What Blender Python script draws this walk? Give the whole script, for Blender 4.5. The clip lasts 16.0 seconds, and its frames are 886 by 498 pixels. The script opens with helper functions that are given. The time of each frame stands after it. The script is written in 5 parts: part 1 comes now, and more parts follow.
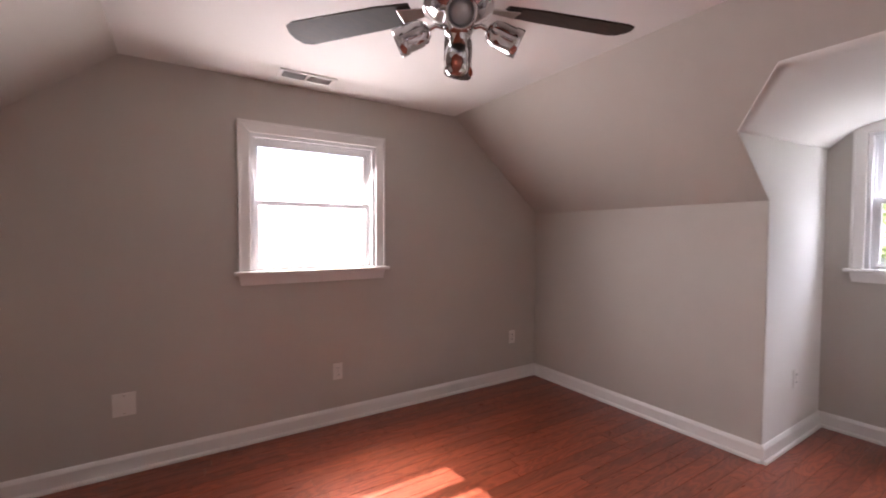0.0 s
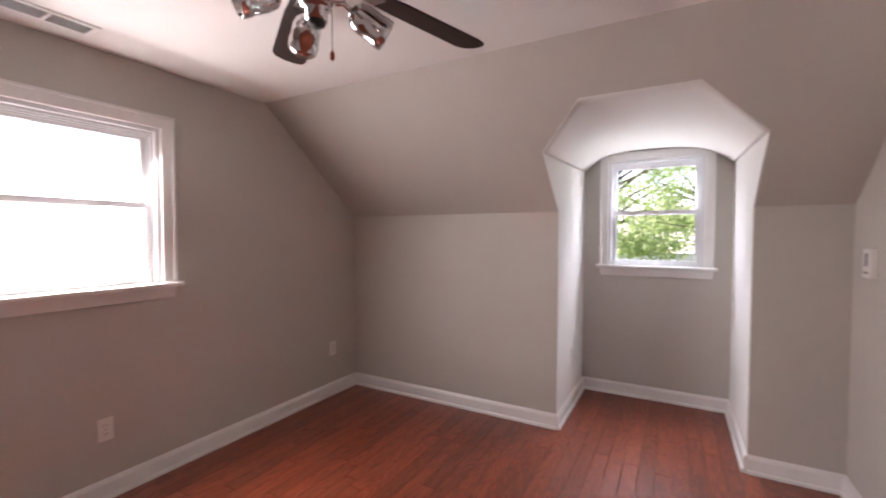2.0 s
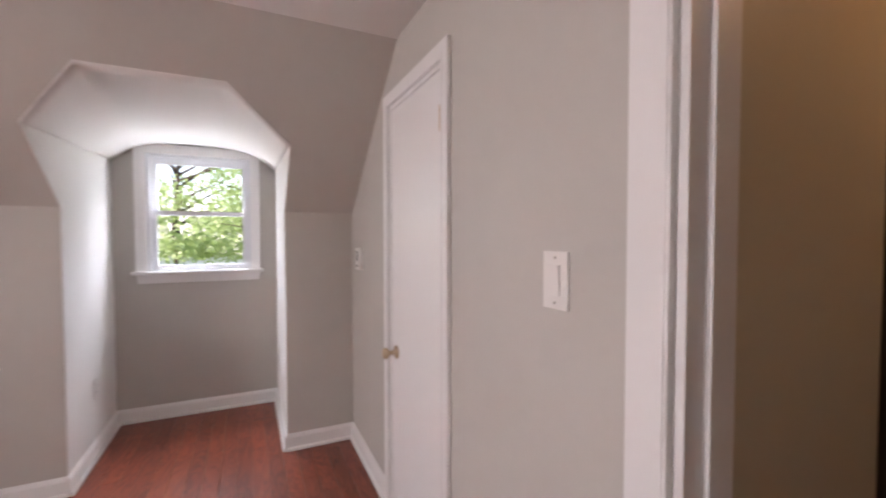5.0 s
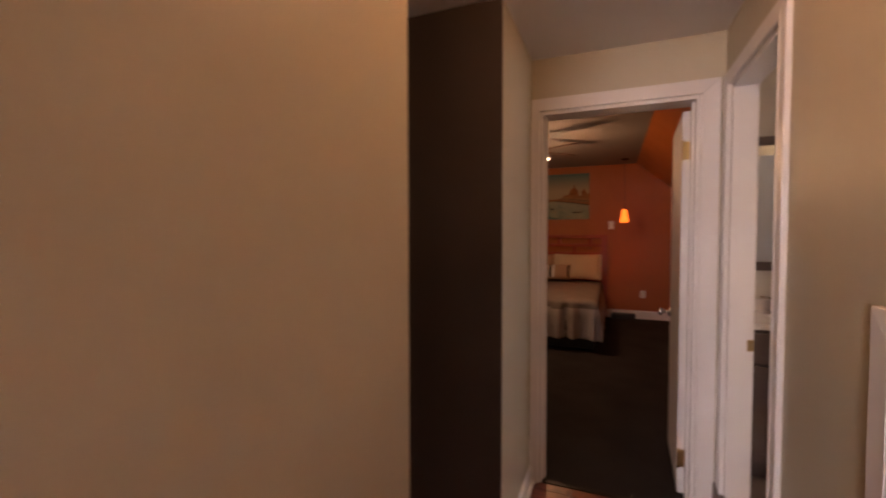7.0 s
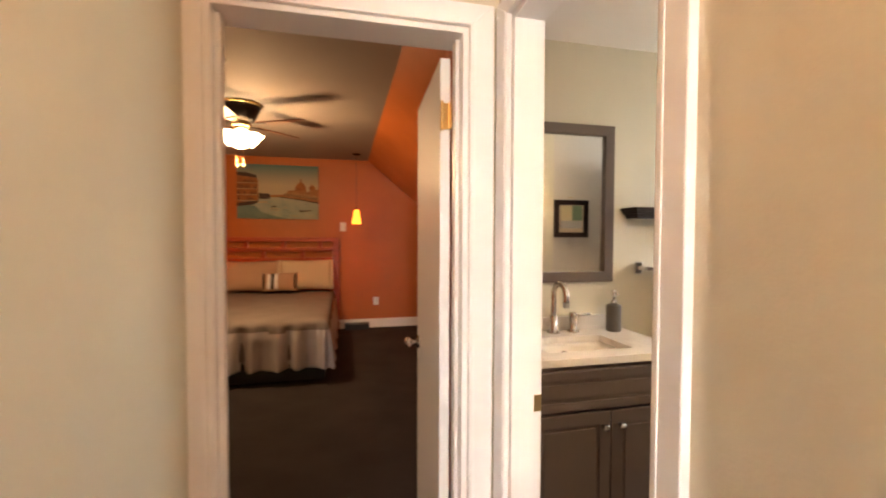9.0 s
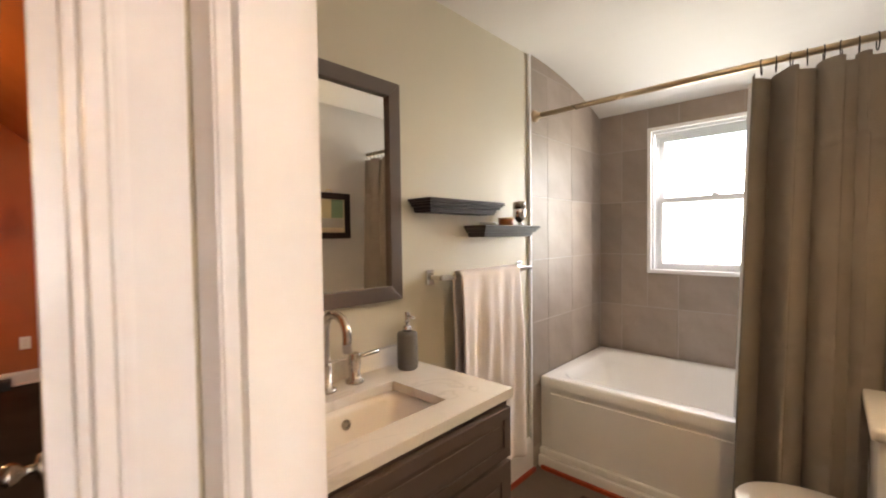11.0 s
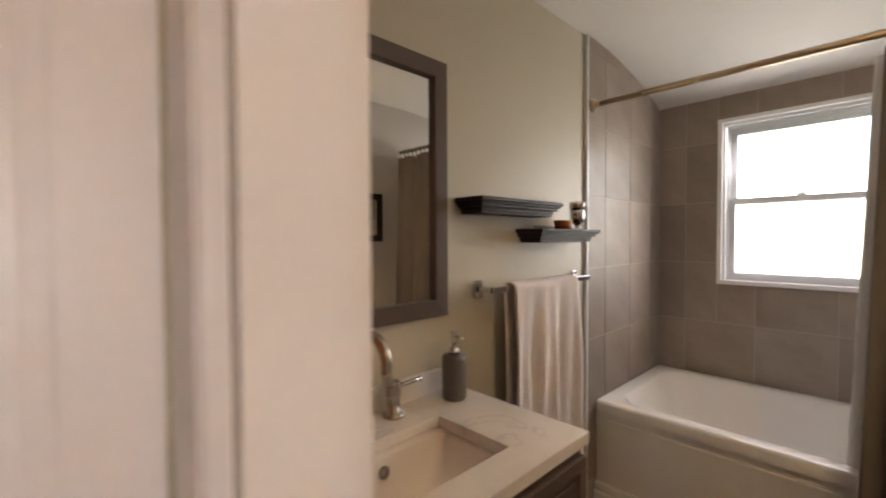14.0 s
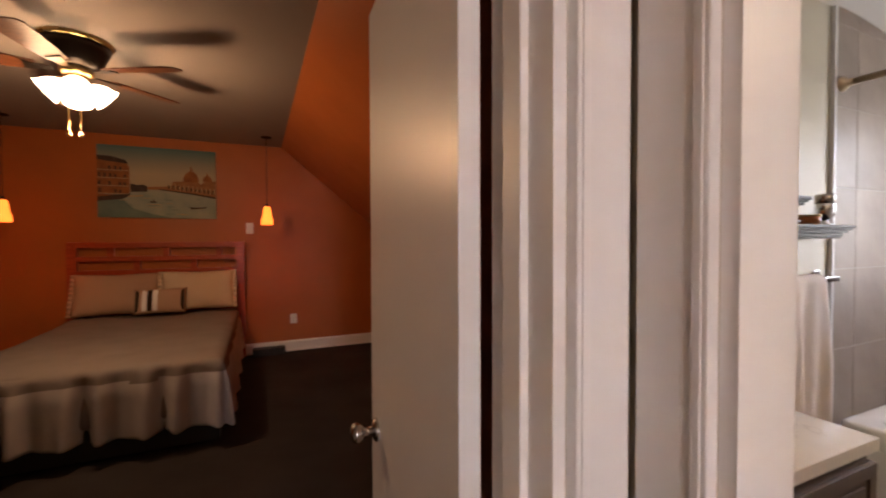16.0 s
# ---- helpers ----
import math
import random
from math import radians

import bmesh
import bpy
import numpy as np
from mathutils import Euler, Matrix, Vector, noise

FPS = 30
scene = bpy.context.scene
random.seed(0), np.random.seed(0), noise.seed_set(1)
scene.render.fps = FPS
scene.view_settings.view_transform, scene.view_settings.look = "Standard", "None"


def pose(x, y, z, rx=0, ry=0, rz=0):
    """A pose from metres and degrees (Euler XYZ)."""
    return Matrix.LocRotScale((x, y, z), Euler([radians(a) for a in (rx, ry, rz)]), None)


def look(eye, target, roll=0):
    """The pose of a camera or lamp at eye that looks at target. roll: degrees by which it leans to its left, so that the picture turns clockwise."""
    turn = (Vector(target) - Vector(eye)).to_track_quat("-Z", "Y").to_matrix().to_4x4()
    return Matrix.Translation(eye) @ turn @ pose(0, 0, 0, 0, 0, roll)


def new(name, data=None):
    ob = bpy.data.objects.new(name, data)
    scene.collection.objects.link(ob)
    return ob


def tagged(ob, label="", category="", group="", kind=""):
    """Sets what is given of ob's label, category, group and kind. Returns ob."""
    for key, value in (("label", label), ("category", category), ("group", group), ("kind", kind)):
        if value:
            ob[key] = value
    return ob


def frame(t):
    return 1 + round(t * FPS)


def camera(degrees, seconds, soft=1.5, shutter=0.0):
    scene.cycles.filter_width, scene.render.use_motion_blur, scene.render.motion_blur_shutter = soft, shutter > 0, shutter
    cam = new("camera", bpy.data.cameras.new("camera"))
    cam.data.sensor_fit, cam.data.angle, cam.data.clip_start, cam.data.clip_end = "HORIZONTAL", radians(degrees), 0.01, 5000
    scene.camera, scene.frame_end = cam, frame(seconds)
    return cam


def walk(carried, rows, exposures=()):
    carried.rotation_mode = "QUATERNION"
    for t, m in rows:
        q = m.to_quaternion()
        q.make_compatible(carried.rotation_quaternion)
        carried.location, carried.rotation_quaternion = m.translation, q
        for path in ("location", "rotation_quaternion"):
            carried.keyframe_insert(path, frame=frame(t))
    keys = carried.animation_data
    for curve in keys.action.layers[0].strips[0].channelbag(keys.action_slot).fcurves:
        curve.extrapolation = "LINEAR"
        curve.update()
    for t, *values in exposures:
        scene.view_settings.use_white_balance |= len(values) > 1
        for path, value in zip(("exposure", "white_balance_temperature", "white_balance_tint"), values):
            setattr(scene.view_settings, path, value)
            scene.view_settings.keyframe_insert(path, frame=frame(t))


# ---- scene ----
cam = camera(93.6, 16.0, soft=1.9, shutter=0.5)
PATH = [
    (0, (-2.749, -2.742, 1.276), (-1.675, -1.057, 1.207), 0.2),
    (0.5, (-2.742, -2.622, 1.283), (-1.512, -1.047, 1.217), 0.4),
    (1, (-2.752, -2.543, 1.311), (-1.345, -1.124, 1.239), 0.3),
    (1.5, (-2.785, -2.472, 1.315), (-1.195, -1.26, 1.246), 0.1),
    (2, (-2.806, -2.452, 1.314), (-1.06, -1.477, 1.246), 0.1),
    (2.5, (-2.81, -2.466, 1.314), (-0.941, -1.756, 1.246), 0.0),
    (3, (-2.824, -2.456, 1.315), (-0.867, -2.046, 1.248), -0.1),
    (5.5, (-2.663, -2.72, 1.329), (-1.008, -3.84, 1.268), -0.0),
    (6, (-2.628, -2.864, 1.342), (-1.179, -4.242, 1.279), 0.1),
    (6.5, (-2.602, -3.051, 1.334), (-1.497, -4.717, 1.267), 0.3),
    (7, (-2.626, -3.343, 1.373), (-1.872, -5.194, 1.304), -0.1),
    (7.5, (-2.612, -3.6, 1.359), (-2.175, -5.551, 1.293), 0.2),
    (8, (-2.586, -3.883, 1.382), (-2.474, -5.879, 1.315), 0.2),
    (8.5, (-2.609, -4.144, 1.37), (-2.784, -6.136, 1.307), 0.0),
    (9, (-2.629, -4.381, 1.382), (-3.089, -6.327, 1.323), 0.2),
    (9.5, (-2.616, -4.591, 1.391), (-3.417, -6.423, 1.335), 0.0),
    (10, (-2.695, -4.775, 1.382), (-3.809, -6.435, 1.324), -0.4),
    (12.5, (-3.128, -5.208, 1.396), (-4.718, -6.419, 1.337), -0.7),
    (13, (-3.144, -5.218, 1.393), (-4.678, -6.499, 1.336), -0.7),
    (13.5, (-3.121, -5.22, 1.391), (-4.584, -6.582, 1.337), -0.5),
    (14, (-3.02, -5.242, 1.397), (-4.396, -6.692, 1.347), -0.3),
    (14.5, (-2.88, -5.283, 1.387), (-4.133, -6.841, 1.344), -0.4),
    (15, (-2.784, -5.285, 1.395), (-3.909, -6.937, 1.346), -0.5),
    (15.5, (-2.729, -5.274, 1.387), (-3.715, -7.013, 1.339), -0.3),
    (16, (-2.692, -5.269, 1.383), (-3.505, -7.096, 1.337), -0.2),
]
EXPOSURES = [
    (0, 1.95, 7000, 26), (2, 2.05, 7000, 25), (3, 2.25, 7000, 24), (5.5, 1.95, 6900, 22), (6, 1.85, 6900, 24), (6.5, 1.75, 7000, 29),
    (7, 2.75, 7600, 34), (7.5, 3.5, 7500, 28), (8.5, 4.35, 7500, 17), (9.5, 4.3, 7400, 13), (10, 4.2, 7400, 14),
    (12.5, 3.4, 7600, 18), (14, 3.05, 7500, 19), (15, 2.95, 7000, 22), (16, 3.3, 6900, 23)]
walk(cam, [(t, look(e, g, r)) for t, e, g, r in PATH], EXPOSURES)

# ---- light ----
world = bpy.data.worlds.new("world")
scene.world = world
world.use_nodes = True
wn = world.node_tree
sky = wn.nodes.new("ShaderNodeTexSky")
sky.sky_type, sky.sun_disc = "NISHITA", False
sky.sun_elevation, sky.sun_rotation = radians(52.1), radians(-6.5)
wn.links.new(sky.outputs["Color"], wn.nodes["Background"].inputs["Color"])
wn.nodes["Background"].inputs["Strength"].default_value = 0.15


def lamp(name, kind, m, energy, colour, **more):
    data = bpy.data.lights.new(name, kind)
    data.energy, data.color = energy, colour
    if kind == "AREA":
        data.shape, data.size, data.size_y = "RECTANGLE", more["size"], more["size_y"]
    elif kind == "SUN":
        data.angle = more["angle"]
    else:
        data.shadow_soft_size = more["size"]
    ob = new(name, data)
    ob.matrix_world = m
    return ob


lamp("sun", "SUN", look((0, 0, 0), (0.1, -0.85, -1.10)), 5.0, (1, 0.95, 0.88), angle=radians(0.5))
lamp("window_daylight_bath", "AREA", look((-5.755, -5.51, 1.585), (-3.6, -5.51, 0.9)), 1.3, (0.93, 0.97, 1.0), size=0.62, size_y=0.80)
lamp("window_daylight_gable", "AREA", look((-1.975, 0.15, 1.46), (-1.975, -2, 0.3)), 10, (0.95, 0.97, 1.0), size=0.74, size_y=0.8)

lamp("dormer_daylight_sky", "AREA", look((1.18, -2.3, 2.12), (0.3, -2.3, 1.0)), 17, (0.76, 0.88, 1.0), size=0.7, size_y=0.3)
lamp("dormer_daylight_ground", "AREA", look((1.25, -2.3, 0.86), (0.2, -2.3, 1.7)), 3.0, (0.86, 0.95, 1.0), size=0.7, size_y=0.3)
lamp("hall_bulb", "POINT", pose(-2.70, -4.27, 2.255), 0.9, (1, 0.58, 0.30), size=0.04)
lamp("sconce_bulb", "POINT", pose(-3.95, -4.88, 1.985), 1.6, (1, 0.72, 0.42), size=0.04)
lamp("fan_bulb", "POINT", pose(-1.76, -8.31, 2.02), 3.5, (1, 0.62, 0.32), size=0.08)
lamp("pendant_bulb_1", "POINT", pose(-2.79, -10.3, 1.62), 0.22, (1, 0.5, 0.2), size=0.03)
lamp("pendant_bulb_2", "POINT", pose(-0.60, -10.3, 1.62), 0.22, (1, 0.5, 0.2), size=0.03)

# ---- materials ----


def material(name, colour, rough=0.5, metal=0.0, vary=0.06, scale=3.0, fine=60.0, bump=0.05, spec=0.5, second=None):
    """A painted, cloth or stone-like surface with variation at two scales and a fine relief."""
    mat = bpy.data.materials.new(name)
    mat.use_nodes = True
    nt = mat.node_tree
    bsdf = nt.nodes["Principled BSDF"]
    co = nt.nodes.new("ShaderNodeTexCoord")
    big, small = nt.nodes.new("ShaderNodeTexNoise"), nt.nodes.new("ShaderNodeTexNoise")
    big.inputs["Scale"].default_value, small.inputs["Scale"].default_value = scale, fine
    big.inputs["Detail"].default_value = 5
    nt.links.new(co.outputs["Object"], big.inputs["Vector"])
    nt.links.new(co.outputs["Object"], small.inputs["Vector"])
    mix = nt.nodes.new("ShaderNodeMix")
    mix.data_type = "RGBA"
    other = second or [c * (1 - 2 * vary) for c in colour]
    mix.inputs["A"].default_value, mix.inputs["B"].default_value = (*colour, 1), (*other, 1)
    add = nt.nodes.new("ShaderNodeMath")
    add.operation = "MULTIPLY_ADD"
    add.inputs[1].default_value = 0.35
    nt.links.new(small.outputs["Fac"], add.inputs[0])
    sub = nt.nodes.new("ShaderNodeMath")
    sub.operation = "MULTIPLY_ADD"
    sub.inputs[1].default_value, sub.inputs[2].default_value = 1.6, -0.5
    nt.links.new(big.outputs["Fac"], sub.inputs[0])
    nt.links.new(sub.outputs[0], add.inputs[2])
    nt.links.new(add.outputs[0], mix.inputs["Factor"])
    nt.links.new(mix.outputs["Result"], bsdf.inputs["Base Color"])
    rr = nt.nodes.new("ShaderNodeMapRange")
    rr.inputs["To Min"].default_value, rr.inputs["To Max"].default_value = max(0.02, rough - 0.06), min(1, rough + 0.06)
    nt.links.new(big.outputs["Fac"], rr.inputs["Value"])
    nt.links.new(rr.outputs["Result"], bsdf.inputs["Roughness"])
    bsdf.inputs["Metallic"].default_value = metal
    bsdf.inputs["Specular IOR Level"].default_value = spec
    if bump:
        bp = nt.nodes.new("ShaderNodeBump")
        bp.inputs["Strength"].default_value, bp.inputs["Distance"].default_value = bump, 0.004
        nt.links.new(small.outputs["Fac"], bp.inputs["Height"])
        nt.links.new(bp.outputs["Normal"], bsdf.inputs["Normal"])
    return mat


def glow(name, colour, strength):
    mat = bpy.data.materials.new(name)
    mat.use_nodes = True
    bsdf = mat.node_tree.nodes["Principled BSDF"]
    bsdf.inputs["Base Color"].default_value = (*colour, 1)
    bsdf.inputs["Emission Color"].default_value = (*colour, 1)
    bsdf.inputs["Emission Strength"].default_value = strength
    return mat


def glass(name, rough=0.0):
    mat = bpy.data.materials.new(name)
    mat.use_nodes = True
    bsdf = mat.node_tree.nodes["Principled BSDF"]
    bsdf.inputs["Base Color"].default_value = (1, 1, 1, 1)
    bsdf.inputs["Transmission Weight"].default_value = 1
    bsdf.inputs["Roughness"].default_value = rough
    bsdf.inputs["IOR"].default_value = 1.2
    return mat


def wood(name, dark, light, along, rough, scale=9.0, coat=0.0, each=True):
    """Grained wood; along is the axis of the grain."""
    mat = bpy.data.materials.new(name)
    mat.use_nodes = True
    nt = mat.node_tree
    bsdf = nt.nodes["Principled BSDF"]
    co, info = nt.nodes.new("ShaderNodeTexCoord"), nt.nodes.new("ShaderNodeObjectInfo")
    mp = nt.nodes.new("ShaderNodeMapping")
    mp.inputs["Scale"].default_value = [1.3 if a == along else scale for a in "XYZ"]
    shift = nt.nodes.new("ShaderNodeVectorMath")
    shift.operation = "MULTIPLY_ADD"
    shift.inputs[1].default_value = (37, 53, 11)
    nt.links.new(info.outputs["Random"], shift.inputs[0])
    nt.links.new(co.outputs["Object"], shift.inputs[2])
    nt.links.new(shift.outputs[0], mp.inputs["Vector"])
    wave, fine = nt.nodes.new("ShaderNodeTexNoise"), nt.nodes.new("ShaderNodeTexNoise")
    wave.inputs["Scale"].default_value, wave.inputs["Detail"].default_value, wave.inputs["Distortion"].default_value = 1.6, 3, 1.2
    fine.inputs["Scale"].default_value, fine.inputs["Detail"].default_value = 9, 6
    nt.links.new(mp.outputs[0], wave.inputs["Vector"])
    nt.links.new(mp.outputs[0], fine.inputs["Vector"])
    rings = nt.nodes.new("ShaderNodeMath")
    rings.operation = "PINGPONG"
    rings.inputs[1].default_value = 0.07
    nt.links.new(wave.outputs["Fac"], rings.inputs[0])
    mul = nt.nodes.new("ShaderNodeMath")
    mul.operation = "MULTIPLY_ADD"
    mul.inputs[1].default_value = 9.0
    nt.links.new(rings.outputs[0], mul.inputs[0])
    lift = nt.nodes.new("ShaderNodeMath")
    lift.operation = "MULTIPLY_ADD"
    lift.inputs[1].default_value, lift.inputs[2].default_value = 0.55, -0.12
    nt.links.new(fine.outputs["Fac"], lift.inputs[0])
    nt.links.new(lift.outputs[0], mul.inputs[2])
    ramp = nt.nodes.new("ShaderNodeMix")
    ramp.data_type = "RGBA"
    ramp.inputs["A"].default_value, ramp.inputs["B"].default_value = (*dark, 1), (*light, 1)
    nt.links.new(mul.outputs[0], ramp.inputs["Factor"])
    hsv = nt.nodes.new("ShaderNodeHueSaturation")
    val = nt.nodes.new("ShaderNodeMapRange")
    val.inputs["To Min"].default_value, val.inputs["To Max"].default_value = (0.8, 1.2) if each else (1, 1)
    nt.links.new(info.outputs["Random"], val.inputs["Value"])
    nt.links.new(val.outputs["Result"], hsv.inputs["Value"])
    nt.links.new(ramp.outputs["Result"], hsv.inputs["Color"])
    nt.links.new(hsv.outputs[0], bsdf.inputs["Base Color"])
    rr = nt.nodes.new("ShaderNodeMapRange")
    rr.inputs["To Min"].default_value, rr.inputs["To Max"].default_value = rough - 0.05, rough + 0.1
    nt.links.new(fine.outputs["Fac"], rr.inputs["Value"])
    nt.links.new(rr.outputs["Result"], bsdf.inputs["Roughness"])
    bsdf.inputs["Coat Weight"].default_value = coat
    bsdf.inputs["Coat Roughness"].default_value = 0.2
    bp = nt.nodes.new("ShaderNodeBump")
    bp.inputs["Strength"].default_value, bp.inputs["Distance"].default_value = 0.08, 0.003
    nt.links.new(mul.outputs[0], bp.inputs["Height"])
    nt.links.new(bp.outputs["Normal"], bsdf.inputs["Normal"])
    return mat


WALL = material("greige_wall_paint", (0.53, 0.495, 0.452), 0.55, vary=0.02, fine=220, bump=0.1, spec=0.3)
HALLW = material("warm_hall_paint", (0.57, 0.515, 0.385), 0.45, vary=0.02, fine=180, bump=0.12, spec=0.4)
DARKW = material("dark_accent_paint", (0.085, 0.066, 0.057), 0.6, vary=0.05, fine=180, bump=0.12, spec=0.3)
BATHW = material("bath_wall_paint", (0.56, 0.52, 0.42), 0.5, vary=0.02, fine=200, bump=0.1, spec=0.45)
ORANGE = material("terracotta_wall_paint", (0.45, 0.125, 0.033), 0.42, vary=0.07, fine=180, bump=0.12, spec=0.3)
CEIL = material("white_ceiling_paint", (0.78, 0.76, 0.73), 0.75, vary=0.015, fine=200, bump=0.08, spec=0.2)
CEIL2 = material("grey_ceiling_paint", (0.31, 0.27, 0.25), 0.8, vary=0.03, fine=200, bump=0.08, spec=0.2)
TRIM = material("white_gloss_trim", (0.80, 0.78, 0.76), 0.34, vary=0.01, scale=1.5, fine=160, bump=0.02)
VINYL = material("white_vinyl_frame", (0.72, 0.72, 0.73), 0.4, vary=0.02, bump=0.02)
PLATE = material("ivory_plastic_plate", (0.78, 0.75, 0.71), 0.3, vary=0.01, bump=0.0)
OAK = wood("red_stained_oak", (0.125, 0.025, 0.012), (0.30, 0.066, 0.031), "X", 0.28, 6.5, coat=0.25)
CARPET = material("charcoal_carpet", (0.05, 0.044, 0.044), 0.95, vary=0.2, scale=2.5, fine=500, bump=0.8, spec=0.1)
CHROME = material("polished_chrome", (0.75, 0.75, 0.76), 0.06, 1.0, vary=0.02, bump=0.0)
NICKEL = material("brushed_nickel", (0.50, 0.46, 0.42), 0.25, 1.0, vary=0.04, fine=300, bump=0.02)
BRASS = material("worn_brass", (0.62, 0.44, 0.2), 0.28, 1.0, vary=0.12, bump=0.02)
BRONZE = material("dark_bronze", (0.03, 0.022, 0.018), 0.3, 0.8, vary=0.1, bump=0.02)
RODM = material("satin_gold_metal", (0.62, 0.48, 0.33), 0.28, 1.0, vary=0.05, fine=300, bump=0.02)
BLADE = wood("espresso_blade", (0.012, 0.006, 0.004), (0.035, 0.016, 0.01), "X", 0.5, 12)
BLADE2 = wood("walnut_blade", (0.05, 0.016, 0.008), (0.12, 0.045, 0.02), "X", 0.35, 12)
MIRROR = material("mirror_silver", (0.9, 0.9, 0.89), 0.02, 1.0, vary=0.0, bump=0.0)
MIRROR.node_tree.nodes["Principled BSDF"].inputs["Roughness"].default_value = 0.0
for link in list(MIRROR.node_tree.nodes["Principled BSDF"].inputs["Roughness"].links):
    MIRROR.node_tree.links.remove(link)
PANE = glass("window_glass")
TILE = material("grey_stone_tile", (0.35, 0.28, 0.232), 0.48, vary=0.17, scale=5.5, fine=40, bump=0.05)
tn = TILE.node_tree
tinfo, thsv, tval = tn.nodes.new("ShaderNodeObjectInfo"), tn.nodes.new("ShaderNodeHueSaturation"), tn.nodes.new("ShaderNodeMapRange")
tval.inputs["To Min"].default_value, tval.inputs["To Max"].default_value = 0.84, 1.12
tbase = tn.nodes["Principled BSDF"].inputs["Base Color"]
tn.links.new(tinfo.outputs["Random"], tval.inputs["Value"])
tn.links.new(tval.outputs["Result"], thsv.inputs["Value"])
tn.links.new(tbase.links[0].from_socket, thsv.inputs["Color"])
tn.links.new(thsv.outputs["Color"], tbase)
GROUT = material("pale_grout", (0.44, 0.39, 0.345), 0.9, vary=0.05, bump=0.3)
TUBW = material("white_enamel", (0.82, 0.79, 0.75), 0.12, vary=0.01, bump=0.0)
MARBLE = material("white_marble", (0.80, 0.77, 0.72), 0.16, vary=0.1, scale=3.5, fine=14, bump=0.0, second=(0.66, 0.63, 0.59))
mn = MARBLE.node_tree
vco, vein, vmath, vmix = mn.nodes.new("ShaderNodeTexCoord"), mn.nodes.new("ShaderNodeTexNoise"), mn.nodes.new("ShaderNodeMapRange"), mn.nodes.new("ShaderNodeMix")
vein.inputs["Scale"].default_value, vein.inputs["Detail"].default_value, vein.inputs["Distortion"].default_value = 2.6, 6, 1.4
vabs, vsub = mn.nodes.new("ShaderNodeMath"), mn.nodes.new("ShaderNodeMath")
vsub.operation, vabs.operation, vmix.data_type = "SUBTRACT", "ABSOLUTE", "RGBA"
vsub.inputs[1].default_value = 0.5
vmath.inputs["From Max"].default_value, vmath.inputs["To Min"].default_value, vmath.inputs["To Max"].default_value = 0.010, 0.22, 0.0
vmix.inputs["B"].default_value = (0.30, 0.27, 0.25, 1)
mbase = mn.nodes["Principled BSDF"].inputs["Base Color"]
mn.links.new(vco.outputs["Object"], vein.inputs["Vector"])
mn.links.new(vein.outputs["Fac"], vsub.inputs[0])
mn.links.new(vsub.outputs[0], vabs.inputs[0])
mn.links.new(vabs.outputs[0], vmath.inputs["Value"])
mn.links.new(vmath.outputs["Result"], vmix.inputs["Factor"])
mn.links.new(mbase.links[0].from_socket, vmix.inputs["A"])
mn.links.new(vmix.outputs["Result"], mbase)
CABINET = material("taupe_cabinet_paint", (0.10, 0.072, 0.059), 0.38, vary=0.04, bump=0.03)
ESPRESSO = wood("espresso_wood", (0.010, 0.005, 0.005), (0.028, 0.013, 0.012), "X", 0.45, 12)
CHERRY = wood("cherry_wood", (0.26, 0.030, 0.007), (0.50, 0.075, 0.02), "X", 0.3, 10, each=False)
for dull in (ESPRESSO, BLADE, BLADE2):
    dull.node_tree.nodes["Principled BSDF"].inputs["Specular IOR Level"].default_value = 0.2
TOWEL = material("white_terry_towel", (0.88, 0.80, 0.76), 0.95, vary=0.04, fine=600, bump=0.7, spec=0.1)
CURTAIN = material("taupe_woven_curtain", (0.245, 0.212, 0.183), 0.75, vary=0.1, scale=6, fine=350, bump=0.7, spec=0.2)
LINER = material("white_liner", (0.75, 0.75, 0.77), 0.5, vary=0.02, bump=0.0)
BEDDING = material("taupe_bedspread", (0.23, 0.20, 0.19), 0.7, vary=0.08, scale=5, fine=300, bump=0.4, spec=0.3)
SATIN = material("grey_satin_border", (0.55, 0.53, 0.54), 0.34, vary=0.1, scale=6, fine=200, bump=0.1)
PILLOW = material("beige_pillow", (0.62, 0.50, 0.36), 0.8, vary=0.06, fine=250, bump=0.3)
PILLOW2 = material("tan_pillow", (0.45, 0.29, 0.20), 0.8, vary=0.06, fine=250, bump=0.3)
BLACK = material("black_plastic", (0.012, 0.011, 0.01), 0.5, vary=0.1, bump=0.05)
STONEG = material("grey_ceramic", (0.12, 0.112, 0.105), 0.5, vary=0.08, fine=200, bump=0.2)
AMBER = material("amber_wax", (0.45, 0.13, 0.03), 0.3, vary=0.1, bump=0.0)
MAT = material("grey_bath_mat", (0.085, 0.07, 0.062), 0.95, vary=0.15, fine=300, bump=0.9)
BTILE = material("taupe_floor_tile", (0.17, 0.125, 0.10), 0.45, vary=0.15, scale=4, fine=60, bump=0.1)
SHADE = glow("lit_frosted_shade", (1, 0.78, 0.48), 1.6)
AMBERS = glow("lit_amber_shade", (1, 0.15, 0.018), 0.40)
SCONCE = glow("lit_sconce_shade", (1, 0.80, 0.52), 1.1)
CLIGHT = glow("lit_diffuser", (1, 0.95, 0.86), 0.9)

# ---- helpers ----


